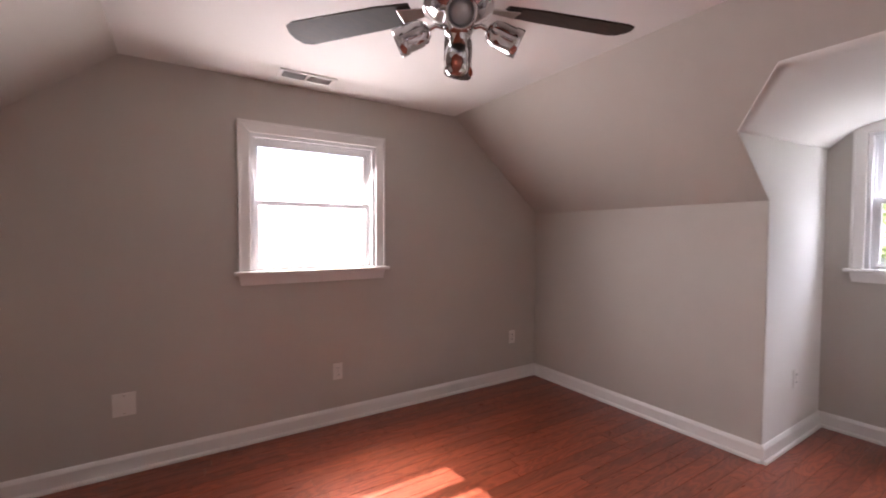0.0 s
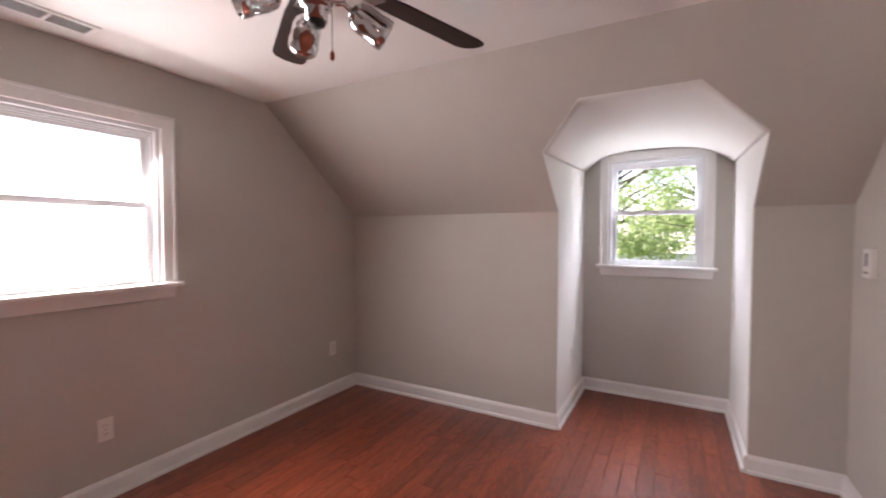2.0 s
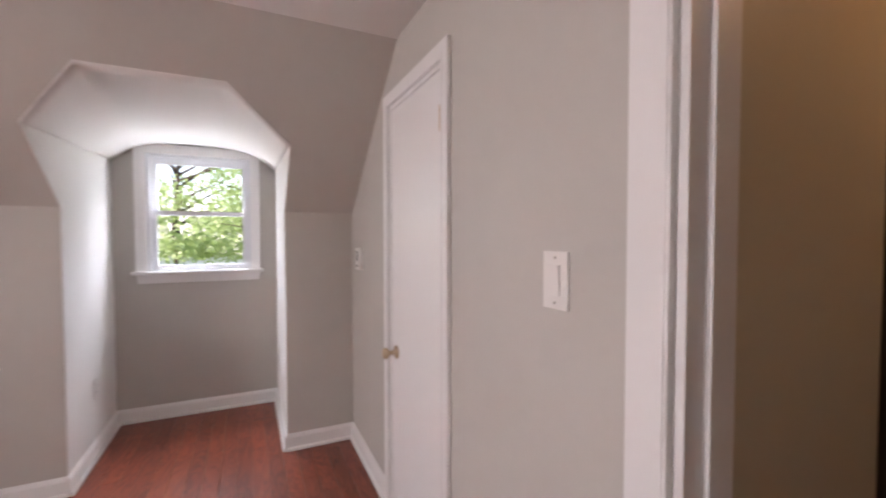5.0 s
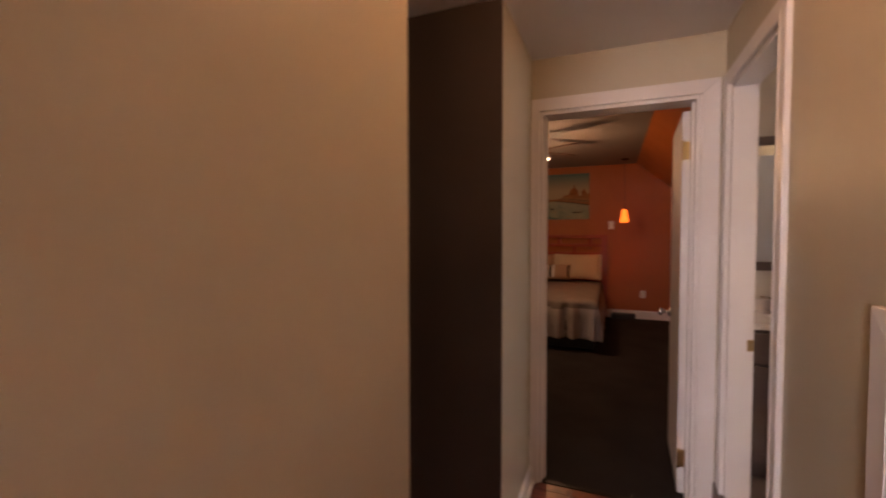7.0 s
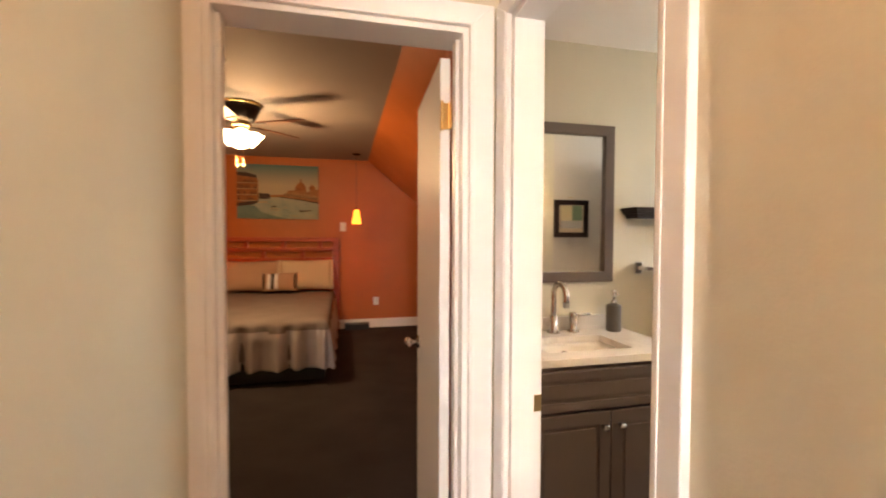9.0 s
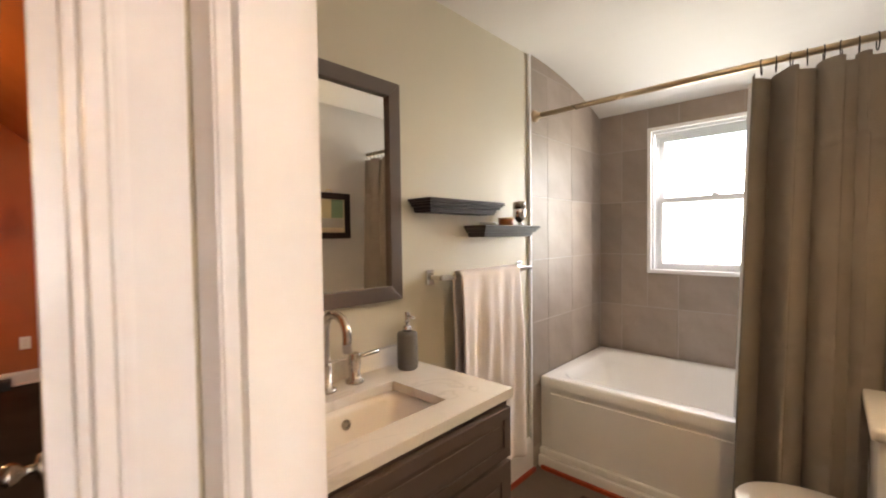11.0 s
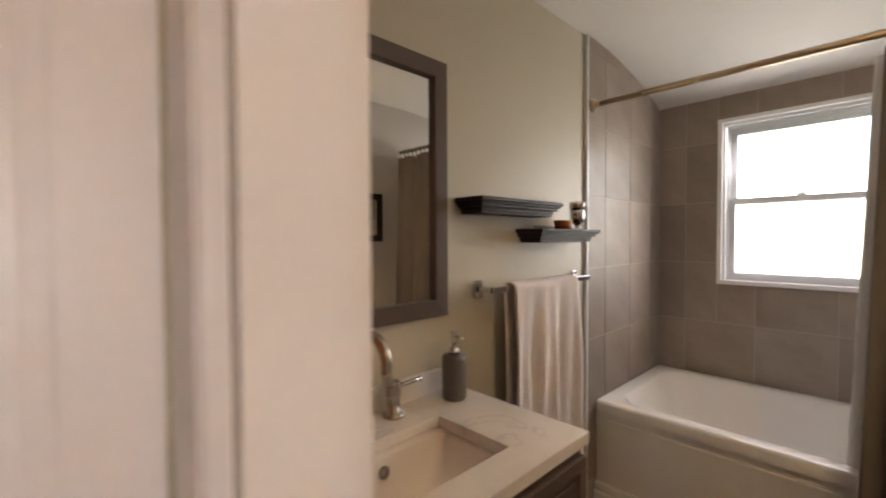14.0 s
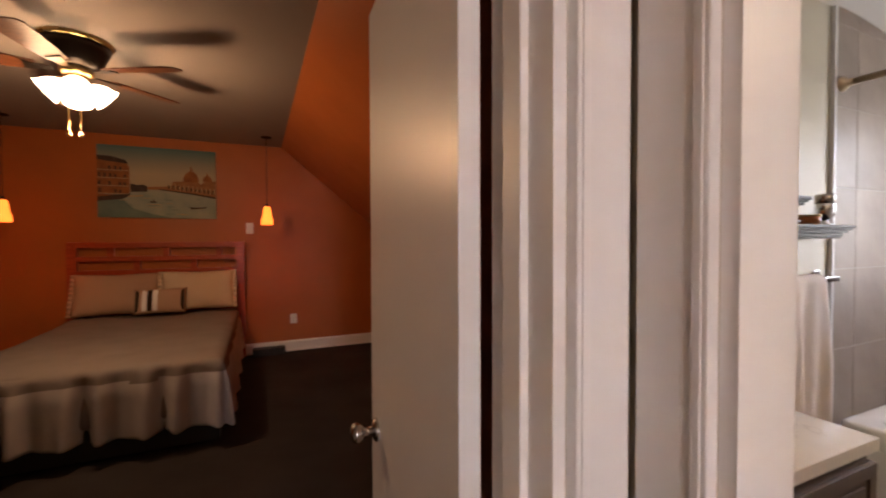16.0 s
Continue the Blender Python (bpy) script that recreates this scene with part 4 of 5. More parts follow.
def ledge(x0, x1, z, label):
    """A moulded wall shelf."""
    ob = thing("wall_shelf", label, "shelf", "moulded wall shelves")
    part("board", box((x0, MY + 0.001, z - 0.012), (x1, MY + 0.115, z)), ESPRESSO, ob, bevel=0.002)
    for k, (i, h) in enumerate(((0.006, 0.007), (0.014, 0.010), (0.026, 0.012), (0.030, 0.008))):
        z1 = z - 0.012 - sum((0.007, 0.010, 0.012, 0.008)[:k])
        part("moulding", box((x0 - i, MY + 0.001, z1 - h), (x1 + i, MY + 0.115 - i, z1)), ESPRESSO, ob, bevel=0.002)
    return ob


ledge(-3.93, -4.375, 1.522, "dark espresso moulded wall shelf, empty")
ledge(-4.24, -4.665, 1.43, "dark espresso moulded wall shelf with jars")
jar = thing("glass_jar", "dark glass goblet jar with silver lid on the shelf", "jar")
JM = Matrix.Translation((-4.555, MY + 0.07, 1.43))
part("bowl", spun([(0.022, 0), (0.022, 0.004), (0.008, 0.01), (0.012, 0.02), (0.028, 0.035), (0.03, 0.075), (0.027, 0.078), (0, 0.078)], m=JM), CHROME, jar, smooth=True)
part("lid", spun([(0.03, 0.078), (0.03, 0.105), (0.026, 0.11), (0, 0.112)], m=JM), NICKEL, jar, smooth=True)
candle = thing("candle_tin", "amber candle in a low round tin", "candle")
part("cup", spun([(0.032, 0), (0.033, 0.03), (0.03, 0.03), (0.03, 0.024), (0, 0.024)], m=Matrix.Translation((-4.44, MY + 0.075, 1.43))), AMBER, candle, smooth=True)
part("rim", spun([(0.0345, 0.028), (0.0345, 0.034), (0.031, 0.034), (0.031, 0.028)], m=Matrix.Translation((-4.44, MY + 0.075, 1.43))), BRASS, candle, smooth=True)
dish = tagged(part("soap_dish", spun([(0.02, 0), (0.035, 0.006), (0.038, 0.012), (0.034, 0.012), (0.02, 0.005), (0, 0.005)], m=Matrix.Translation((-4.31, MY + 0.075, 1.43))), LINER, smooth=True), "small white dish on the wall shelf", "dish")

bar = thing("towel_bar", "square chrome towel bar on the bathroom wall", "towel bar")
for x in (-4.03, -4.645):
    part("mount", box((x - 0.018, MY + 0.001, 1.205), (x + 0.018, MY + 0.012, 1.26)), CHROME, bar, bevel=0.002)
    part("post", box((x - 0.009, MY + 0.012, 1.224), (x + 0.009, MY + 0.07, 1.242)), CHROME, bar, bevel=0.001)
part("rail", box((-4.025, MY + 0.062, 1.224), (-4.65, MY + 0.078, 1.242)), CHROME, bar, bevel=0.001)


def draped(nx, nz, fn):
    bm = bmesh.new()
    g = [[bm.verts.new(fn(i / nx, j / nz)) for i in range(nx + 1)] for j in range(nz + 1)]
    for j in range(nz):
        for i in range(nx):
            bm.faces.new((g[j][i], g[j][i + 1], g[j + 1][i + 1], g[j + 1][i]))
    return bm


def towel_at(u, v):
    x = -4.115 - 0.40 * u - 0.035 * max(0, v - 0.3) * (u - 0.3)
    w = (v - 0.3) / 0.7
    if v < 0.27:
        z, y = 0.70 + (1.235 - 0.70) * v / 0.27, MY + 0.045
    elif v < 0.33:
        a = math.pi * (v - 0.27) / 0.06
        z, y = 1.235 + 0.02 * math.sin(a), MY + 0.07 - 0.025 * math.cos(a)
    else:
        s = (v - 0.33) / 0.67
        z, y = 1.235 - 0.83 * s, MY + 0.095 + 0.02 * s
    f = min(1, abs(v - 0.3) * 4)
    y += f * (0.012 * math.sin(u * 14 + 1) + 0.007 * math.sin(u * 31 + v * 5) + 0.004 * noise.noise((u * 6, v * 6, 1)))
    return (x, max(y, MY + 0.012), z)


towel = tagged(part("bath_towel", draped(60, 80, towel_at), TOWEL, smooth=True), "white terry towel hanging over the chrome bar", "towel")
towel.modifiers.new("thick", "SOLIDIFY").thickness = 0.007

# tub
TX0, TX1, TY0, TY1, TT = -4.825, WX + 0.012, MY + 0.012, -4.746, 0.655
tub = thing("bathtub", "white enamelled built-in bathtub with panelled apron", "bathtub")
bm = bmesh.new()
rings = []


def rounded(x0, x1, y0, y1, c, z, n=5):
    out = []
    for cx, cy, a0 in ((x1 - c, y1 - c, 0), (x0 + c, y1 - c, 90), (x0 + c, y0 + c, 180), (x1 - c, y0 + c, 270)):
        for k in range(n + 1):
            a = radians(a0 + 90 * k / n)
            out.append((cx + c * math.cos(a), cy + c * math.sin(a), z))
    return out


for args in ((0.0, 0.02, TT - 0.05), (0.0, 0.02, TT - 0.012), (0.006, 0.02, TT - 0.002), (0.014, 0.02, TT), (0.065, 0.10, TT), (0.078, 0.10, TT - 0.008), (0.095, 0.12, TT - 0.06), (0.14, 0.12, BF + 0.14), (0.19, 0.1, BF + 0.10)):
    i, c, z = args
    rings.append([bm.verts.new(p) for p in rounded(TX1 + i, TX0 - i, TY0 + i, TY1 - i, c, z)])
for p, q in zip(rings, rings[1:]):
    for k in range(len(p)):
        bm.faces.new((p[k], p[(k + 1) % len(p)], q[(k + 1) % len(p)], q[k]))
bm.faces.new(rings[-1])
part("rim_and_bowl", bm, TUBW, tub, smooth=True)
part("apron", box((TX0 - 0.012, TY0 + 0.004, BF), (TX0 - 0.03, TY1 - 0.004, TT - 0.04)), TUBW, tub)
part("apron_panel", box((TX0 - 0.004, TY0 + 0.06, BF + 0.09), (TX0 - 0.012, TY1 - 0.06, TT - 0.08)), TUBW, tub, bevel=0.004)
part("plinth", box((TX0 + 0.026, TY0 + 0.004, BF), (TX0 - 0.012, TY1 - 0.004, BF + 0.06)), TUBW, tub, bevel=0.008)
part("base_step", box((TX0 + 0.012, TY0 + 0.004, BF + 0.06), (TX0 - 0.012, TY1 - 0.004, BF + 0.095)), TUBW, tub, bevel=0.008)
part("shoe_strip", box((TX0 + 0.044, TY0 + 0.03, BF), (TX0 + 0.027, TY1 - 0.004, BF + 0.02)), CHERRY, tub, "stained wooden shoe strip", bevel=0.004)

rod = thing("curtain_rod", "satin gold metal shower curtain rod with end flange", "curtain rod")
RX, RZ = -4.79, 1.985
part("rod", tube([(RX, MY + 0.014, RZ), (RX, -4.746, RZ)], 0.0125, n=14), RODM, rod, smooth=True)
part("flange", spun([(0.03, 0), (0.03, 0.008), (0.02, 0.02), (0.014, 0.024), (0.014, 0.04)], m=aimed((RX, MY + 0.0125, RZ), (0, 1, 0))), RODM, rod, smooth=True)


def curtain_at(u, v):
    """Uneven hanging folds that open downward, with slight packing creases across them."""
    w = u + 0.035 * math.sin(u * 9.0 + 1.0) + 0.02 * math.sin(u * 23.0)
    ph = w * 2 * math.pi * 5.2
    pleat = math.sin(ph) + 0.32 * math.sin(2 * ph + 1.1) + 0.25 * math.sin(ph * 0.47 + 2.0)
    amp = (0.032 + 0.018 * math.sin(u * 7.0 + 0.6)) * (0.8 + 0.5 * v)
    crease = sum(math.exp(-((v - c - 0.012 * math.sin(u * 17 + c * 9)) / 0.006) ** 2) for c in (0.16, 0.36, 0.57, 0.60, 0.8))
    wrinkle = 0.006 * noise.noise((u * 14, v * 11, 3)) + 0.004 * noise.noise((u * 30, v * 26, 5))
    x = RX + 0.02 + amp * pleat + 0.05 * v + wrinkle - 0.005 * crease
    y = -5.245 + 0.49 * u + 0.010 * math.sin(ph * 2) - 0.045 * v * (1 - u)
    return (x, y, 1.935 - 1.62 * v + 0.010 * math.cos(ph))


curtain = tagged(part("shower_curtain", draped(240, 150, curtain_at), CURTAIN, smooth=True), "taupe woven shower curtain drawn to one side", "curtain")
curtain.modifiers.new("thick", "SOLIDIFY").thickness = 0.002
liner = tagged(part("curtain_liner", draped(60, 30, lambda u, v: (RX - 0.03 + 0.012 * math.sin(u * 30) - 0.075 * v, -5.262 + 0.48 * u - 0.05 * v, 1.93 - 1.36 * v)), LINER, smooth=True), "white plastic shower curtain liner inside the tub", "curtain liner")
liner.modifiers.new("thick", "SOLIDIFY").thickness = 0.001
ring_bm = bmesh.new()
rp = [(0.022 * math.cos(a), 0, 0.028 * math.sin(a)) for a in [2 * math.pi * k / 14 for k in range(15)]]
ring_me = finish(tube(rp, 0.0018, ring_bm, 6), "curtain_ring", BRONZE, smooth=True)
for k in range(12):
    rg = new("curtain_ring", ring_me)
    rg.matrix_basis = pose(RX + 0.003, -5.222 + 0.041 * k, RZ - 0.014, 0, 0, 8 * math.sin(k * 2.1))
    tagged(rg, "dark metal curtain ring hooked on the rod", "curtain ring", "curtain rings")

toilet = thing("toilet", "white ceramic toilet beside the bathtub", "toilet")
part("tank", box((-4.37, -4.748, BF + 0.36), (-4.715, -4.945, BF + 0.68)), TUBW, toilet, bevel=0.02, smooth=True)
part("tank_lid", box((-4.36, -4.747, BF + 0.68), (-4.725, -4.96, BF + 0.715)), TUBW, toilet, bevel=0.012, smooth=True)
bm = bmesh.new()
rr = [[bm.verts.new((-4.54 + sx * math.cos(a), -5.05 + sy * math.sin(a), z)) for a in [2 * math.pi * k / 24 for k in range(24)]] for sx, sy, z in ((0.11, 0.17, BF), (0.10, 0.16, BF + 0.15), (0.15, 0.19, BF + 0.27), (0.16, 0.20, BF + 0.31), (0.155, 0.195, BF + 0.325))]
for p, q in zip(rr, rr[1:]):
    for k in range(24):
        bm.faces.new((p[k], p[(k + 1) % 24], q[(k + 1) % 24], q[k]))
bm.faces.new(rr[0]), bm.faces.new(rr[-1])
part("bowl", bm, TUBW, toilet, smooth=True)
part("seat", prism([(-4.54 + 0.165 * math.cos(a), -5.05 + 0.205 * math.sin(a), BF + 0.327) for a in [2 * math.pi * k / 28 for k in range(28)]], (0, 0, 0.03)), TUBW, toilet, bevel=0.006, smooth=True)
tagged(part("bath_mat", box((-4.05, -5.85, BF), (-4.70, -4.95, BF + 0.012)), MAT, bevel=0.005), "dark grey bath mat on the floor beside the tub", "bath mat")

# ---- far bedroom ----
fan2 = ceiling_fan(pose(-1.76, -8.31, 2.52), "dark ceiling fan with four lit glass shades", 5, 0.60, BLADE2, BRONZE, 10, 0.20, True)
for k in range(4):
    a = radians(15 + 90 * k)
    d = Vector((math.cos(a), math.sin(a), 0))
    p1 = d * 0.06 + Vector((0, 0, -0.245))
    aim = (d * 0.75 + Vector((0, 0, -0.66))).normalized()
    sub("lamp_arm", tube([(0, 0, -0.19), d * 0.03 + Vector((0, 0, -0.235)), p1], 0.01), BRASS, fan2, smooth=True)
    sub("shade", spun([(0.022, 0), (0.04, 0.018), (0.058, 0.05), (0.066, 0.085), (0.075, 0.10), (0.07, 0.10), (0.055, 0.05), (0.02, 0.006)], m=aimed(p1, aim)), SHADE, fan2, "lit frosted glass bell", smooth=True)
sub("light_hub", spun([(0, -0.195), (0.06, -0.195), (0.05, -0.24), (0, -0.25)]), BRASS, fan2, smooth=True)
for x in (-0.02, 0.035):
    sub("pull_chain", tube([(x, 0.02, -0.24), (x, 0.02, -0.52)], 0.0025, n=6), BRASS, fan2)
    sub("pull_bob", spun([(0, -0.55), (0.011, -0.542), (0.010, -0.53), (0, -0.52)], m=Matrix.Translation((x, 0.02, 0))), BRASS, fan2, smooth=True)

for k, x in enumerate((-2.79, -0.60)):
    p = thing("pendant_lamp", "small amber glass pendant lamp on a black cord", "pendant lamp", "bedside pendant lamps", pose(x, -10.3, 2.52))
    sub("canopy", spun([(0, 0), (0.06, 0), (0.06, -0.012), (0.02, -0.022), (0, -0.022)]), BRONZE, p, smooth=True)
    sub("cord", tube([(0, 0, -0.02), (0, 0, -0.76)], 0.003, n=6), BLACK, p)
    sub("socket", spun([(0, -0.735), (0.012, -0.735), (0.02, -0.765), (0, -0.77)]), BRONZE, p, smooth=True)
    sub("shade", spun([(0.022, -0.765), (0.034, -0.775), (0.043, -0.83), (0.046, -0.87), (0.06, -0.91), (0.062, -0.965), (0.058, -0.965), (0.05, -0.90), (0.03, -0.78)]), AMBERS, p, "glowing amber glass shade", smooth=True)

art = thing("canvas_painting", "canvas painting of a harbour with domed buildings", "painting")
AX0, AX1, AZ0, AZ1, AY = -2.256, -1.158, 1.631, 2.40, RY + 0.001
SKYP = material("painted_sky", (0.44, 0.34, 0.21), 0.7, vary=0.10, scale=3, second=(0.38, 0.33, 0.24))
pn = SKYP.node_tree
pco, psep, pramp, pmix = pn.nodes.new("ShaderNodeTexCoord"), pn.nodes.new("ShaderNodeSeparateXYZ"), pn.nodes.new("ShaderNodeMapRange"), pn.nodes.new("ShaderNodeMix")
pmix.data_type = "RGBA"
pramp.inputs["From Min"].default_value, pramp.inputs["From Max"].default_value = AZ0 + 0.48, AZ1
pmix.inputs["B"].default_value = (0.05, 0.14, 0.15, 1)
pbase = pn.nodes["Principled BSDF"].inputs["Base Color"]
pn.links.new(pco.outputs["Object"], psep.inputs[0])
pn.links.new(psep.outputs["Z"], pramp.inputs["Value"])
pn.links.new(pramp.outputs["Result"], pmix.inputs["Factor"])
pn.links.new(pbase.links[0].from_socket, pmix.inputs["A"])
pn.links.new(pmix.outputs["Result"], pbase)
SEAP = material("painted_water", (0.36, 0.36, 0.27), 0.7, vary=0.2, scale=7, second=(0.16, 0.25, 0.22))
DEEPP = material("painted_deep_water", (0.08, 0.15, 0.14), 0.7, vary=0.3, scale=9, second=(0.16, 0.22, 0.18))
HOUSEP = material("painted_house", (0.34, 0.12, 0.035), 0.7, vary=0.3, scale=12, second=(0.16, 0.05, 0.02))
DOMEP = material("painted_domes", (0.34, 0.15, 0.06), 0.7, vary=0.2, scale=18, second=(0.22, 0.09, 0.04))
INKP = material("painted_shadow", (0.05, 0.025, 0.02), 0.7, vary=0.3, scale=20)
LIGHTP = material("painted_highlight", (0.50, 0.36, 0.20), 0.7, vary=0.2, scale=20)
part("canvas", box((AX0, AY, AZ0), (AX1, AY + 0.03, AZ1)), SKYP, art)


def patch(name, pts, mat, lift):
    part(name, prism([(AX1 + (AX0 - AX1) * u, AY + 0.0305 + lift, AZ0 + (AZ1 - AZ0) * v) for u, v in pts], (0, 0.0006, 0)), mat, art)


def dab(name, u, v, w, h, mat, lift):
    patch(name, [(u, v), (u + w, v), (u + w, v + h), (u, v + h)], mat, lift)


brush = random.Random(11)
patch("painted_water", [(0, 0), (1, 0), (1, 0.33), (0.7, 0.38), (0.4, 0.43), (0.25, 0.36), (0, 0.25)], SEAP, 0)
patch("painted_reflection", [(0, 0), (0.62, 0), (0.45, 0.05), (0.28, 0.13), (0.2, 0.26), (0, 0.27)], DEEPP, 0.001)
for k in range(26):
    u, v = brush.uniform(0.02, 0.85), brush.uniform(0.02, 0.32)
    dab("painted_ripple", u, v, brush.uniform(0.04, 0.13), 0.007, DEEPP if k % 3 else LIGHTP, 0.002)
patch("painted_palace", [(0, 0.26), (0.2, 0.27), (0.255, 0.33), (0.255, 0.70), (0.235, 0.76), (0.15, 0.78), (0.0, 0.80)], HOUSEP, 0.001)
patch("painted_roof", [(0, 0.79), (0.15, 0.765), (0.245, 0.75), (0.225, 0.80), (0.11, 0.845), (0.0, 0.85)], INKP, 0.002)
for row in range(4):
    for k in range(6):
        if brush.random() < 0.75:
            dab("painted_window", 0.012 + 0.04 * k + brush.uniform(-0.004, 0.004), 0.34 + 0.108 * row - 0.004 * k, 0.016, 0.058, INKP, 0.002)
    dab("painted_cornice", 0.0, 0.325 + 0.108 * row, 0.25, 0.009, LIGHTP, 0.003)
patch("painted_quay", [(0, 0.22), (0.2, 0.26), (0.26, 0.31), (0.26, 0.34), (0, 0.28)], INKP, 0.003)
patch("painted_far_houses", [(0.26, 0.36), (0.40, 0.37), (0.40, 0.44), (0.37, 0.47), (0.31, 0.46), (0.26, 0.48)], INKP, 0.0012)
patch("painted_far_shore", [(0.40, 0.40), (0.62, 0.40), (0.62, 0.455), (0.52, 0.45), (0.40, 0.44)], DOMEP, 0.0016)
patch("painted_church", [(0.54, 0.41), (0.78, 0.36), (1, 0.31), (1, 0.56), (0.9, 0.55), (0.86, 0.50), (0.84, 0.55), (0.62, 0.53), (0.60, 0.46), (0.54, 0.45)], DOMEP, 0.001)
patch("painted_dome", [(0.705, 0.53), (0.845, 0.53), (0.842, 0.60), (0.82, 0.66), (0.79, 0.69), (0.782, 0.76), (0.774, 0.76), (0.766, 0.69), (0.735, 0.66), (0.71, 0.60)], HOUSEP, 0.0016)
patch("painted_dome", [(0.88, 0.55), (0.965, 0.55), (0.96, 0.60), (0.935, 0.635), (0.922, 0.68), (0.91, 0.635), (0.885, 0.60)], HOUSEP, 0.0016)
for k in range(11):
    dab("painted_arch", 0.575 + 0.039 * k, 0.425 - 0.006 * k, 0.013, 0.05, INKP, 0.0026)
    dab("painted_column", 0.592 + 0.039 * k, 0.42 - 0.006 * k, 0.008, 0.085, LIGHTP, 0.0026)
patch("painted_quay", [(0.5, 0.40), (0.78, 0.35), (1, 0.295), (1, 0.32), (0.78, 0.37), (0.5, 0.415)], INKP, 0.003)
patch("painted_boat", [(0.77, 0.13), (0.9, 0.15), (0.92, 0.18), (0.89, 0.165), (0.79, 0.16), (0.76, 0.17)], INKP, 0.004)
patch("painted_boat", [(0.42, 0.215), (0.47, 0.215), (0.475, 0.235), (0.455, 0.235), (0.45, 0.27), (0.44, 0.235), (0.415, 0.235)], INKP, 0.004)
patch("painted_boat", [(0.24, 0.29), (0.36, 0.30), (0.37, 0.32), (0.25, 0.31)], LIGHTP, 0.004)

wall_plate("light_switch", pose(-2.606, RY, 1.525, 0, 0, 180), "white switch plate on the orange wall above the bed", "light_switch", 0.08, 0.13)
wall_plate("wall_outlet", pose(-3.09, RY, 0.40, 0, 0, 180), "white wall outlet on the orange wall", "outlet", 0.08, 0.12)
tagged(part("floor_box", box((-2.62, RY + 0.02, 0.0), (-2.98, RY + 0.16, 0.085)), BLACK, bevel=0.006), "low black box on the carpet beside the bed", "box")
smoke = thing("smoke_detector", "small white round smoke detector on the ceiling", "smoke detector", m=pose(-1.83, -7.33, 2.52))
sub("case", spun([(0, 0), (0.06, 0), (0.06, -0.02), (0.045, -0.035), (0, -0.037)]), LINER, smoke, smooth=True)

bed = thing("bed", "made double bed with taupe cover and slatted cherry headboard", "bed")
BX0, BX1, BY0, BY1, BT = -2.47, -0.96, RY + 0.09, -8.42, 0.60
HB0, HB1, HT = -2.545, -0.905, 1.365
hb = part("headboard", box((HB0, RY + 0.03, 1.305), (HB1, RY + 0.085, HT)), CHERRY, bed, "slatted cherry wood headboard", bevel=0.004)


def board(lo, hi):
    q = new("slat", finish(box(lo, hi), "slat", CHERRY, 0.003))
    q.parent = hb


for x in (HB0, HB1 - 0.085):
    board((x, RY + 0.028, 0.0), (x + 0.085, RY + 0.088, 1.31))
for z0, z1 in ((1.165, 1.215), (1.015, 1.07), (0.40, 0.98)):
    board((HB0 + 0.08, RY + 0.034, z0), (HB1 - 0.08, RY + 0.08, z1))
for x, z in ((-2.28, 1.21), (-1.77, 1.21), (-1.27, 1.21), (-2.03, 1.065), (-1.50, 1.065)):
    board((x - 0.03, RY + 0.034, z), (x + 0.03, RY + 0.08, z + 0.10))
part("mattress", box((BX0 + 0.02, BY0, 0.22), (BX1 - 0.02, BY1 - 0.02, BT - 0.01)), BEDDING, bed, bevel=0.04, smooth=True)


def cover_at(u, v):
    """The bedspread: falls at both sides and at the foot."""
    W, L, H = BX1 - BX0, BY1 - BY0, 0.42
    a, b = (u * (W + 2 * H)) - H, v * (L + H)
    x = min(max(a, 0), W)
    y = min(b, L)
    over = max(0, -a, a - W)
    foot = max(0, b - L)
    z = BT + 0.012 * noise.noise((u * 7, v * 7, 0))
    dx = (-1 if a < 0 else 1) * 0.02 * min(1, over * 8) if over else 0
    dy = 0.02 * min(1, foot * 8)
    if foot and not over:
        dy += (foot / H) ** 0.6 * (0.045 * math.sin(a * 31) + 0.025 * math.sin(a * 47 + 1) + 0.015 * math.sin(a * 13 + 2))
    if over and not foot:
        dx += (1 if dx > 0 else -1) * over / H * (0.035 * math.sin(b * 13) + 0.02)
    drop = max(over, foot) if not (over and foot) else max(over, foot)
    if over and foot:
        dx += (1 if a > W else -1) * 0.05 * min(over, foot) / H
        dy += 0.05 * min(over, foot) / H
    edge = 0.03 * math.exp(-min(abs(a), abs(a - W), abs(b - L)) * 30)
    return (BX0 + x + dx, BY0 + y + dy, z - drop - (edge if not drop else 0.03))


cover = part("bedspread", draped(110, 120, cover_at), BEDDING, bed, "taupe bedspread with a satin border", smooth=True)
cover.data.materials.append(SATIN)
for p in cover.data.polygons:
    if p.center.z < BT - 0.10:
        p.material_index = 1
cover.modifiers.new("thick", "SOLIDIFY").thickness = 0.008
part("bed_skirt", box((BX0 + 0.03, BY0, 0.03), (BX1 - 0.03, BY1 - 0.04, 0.22)), BLACK, bed)


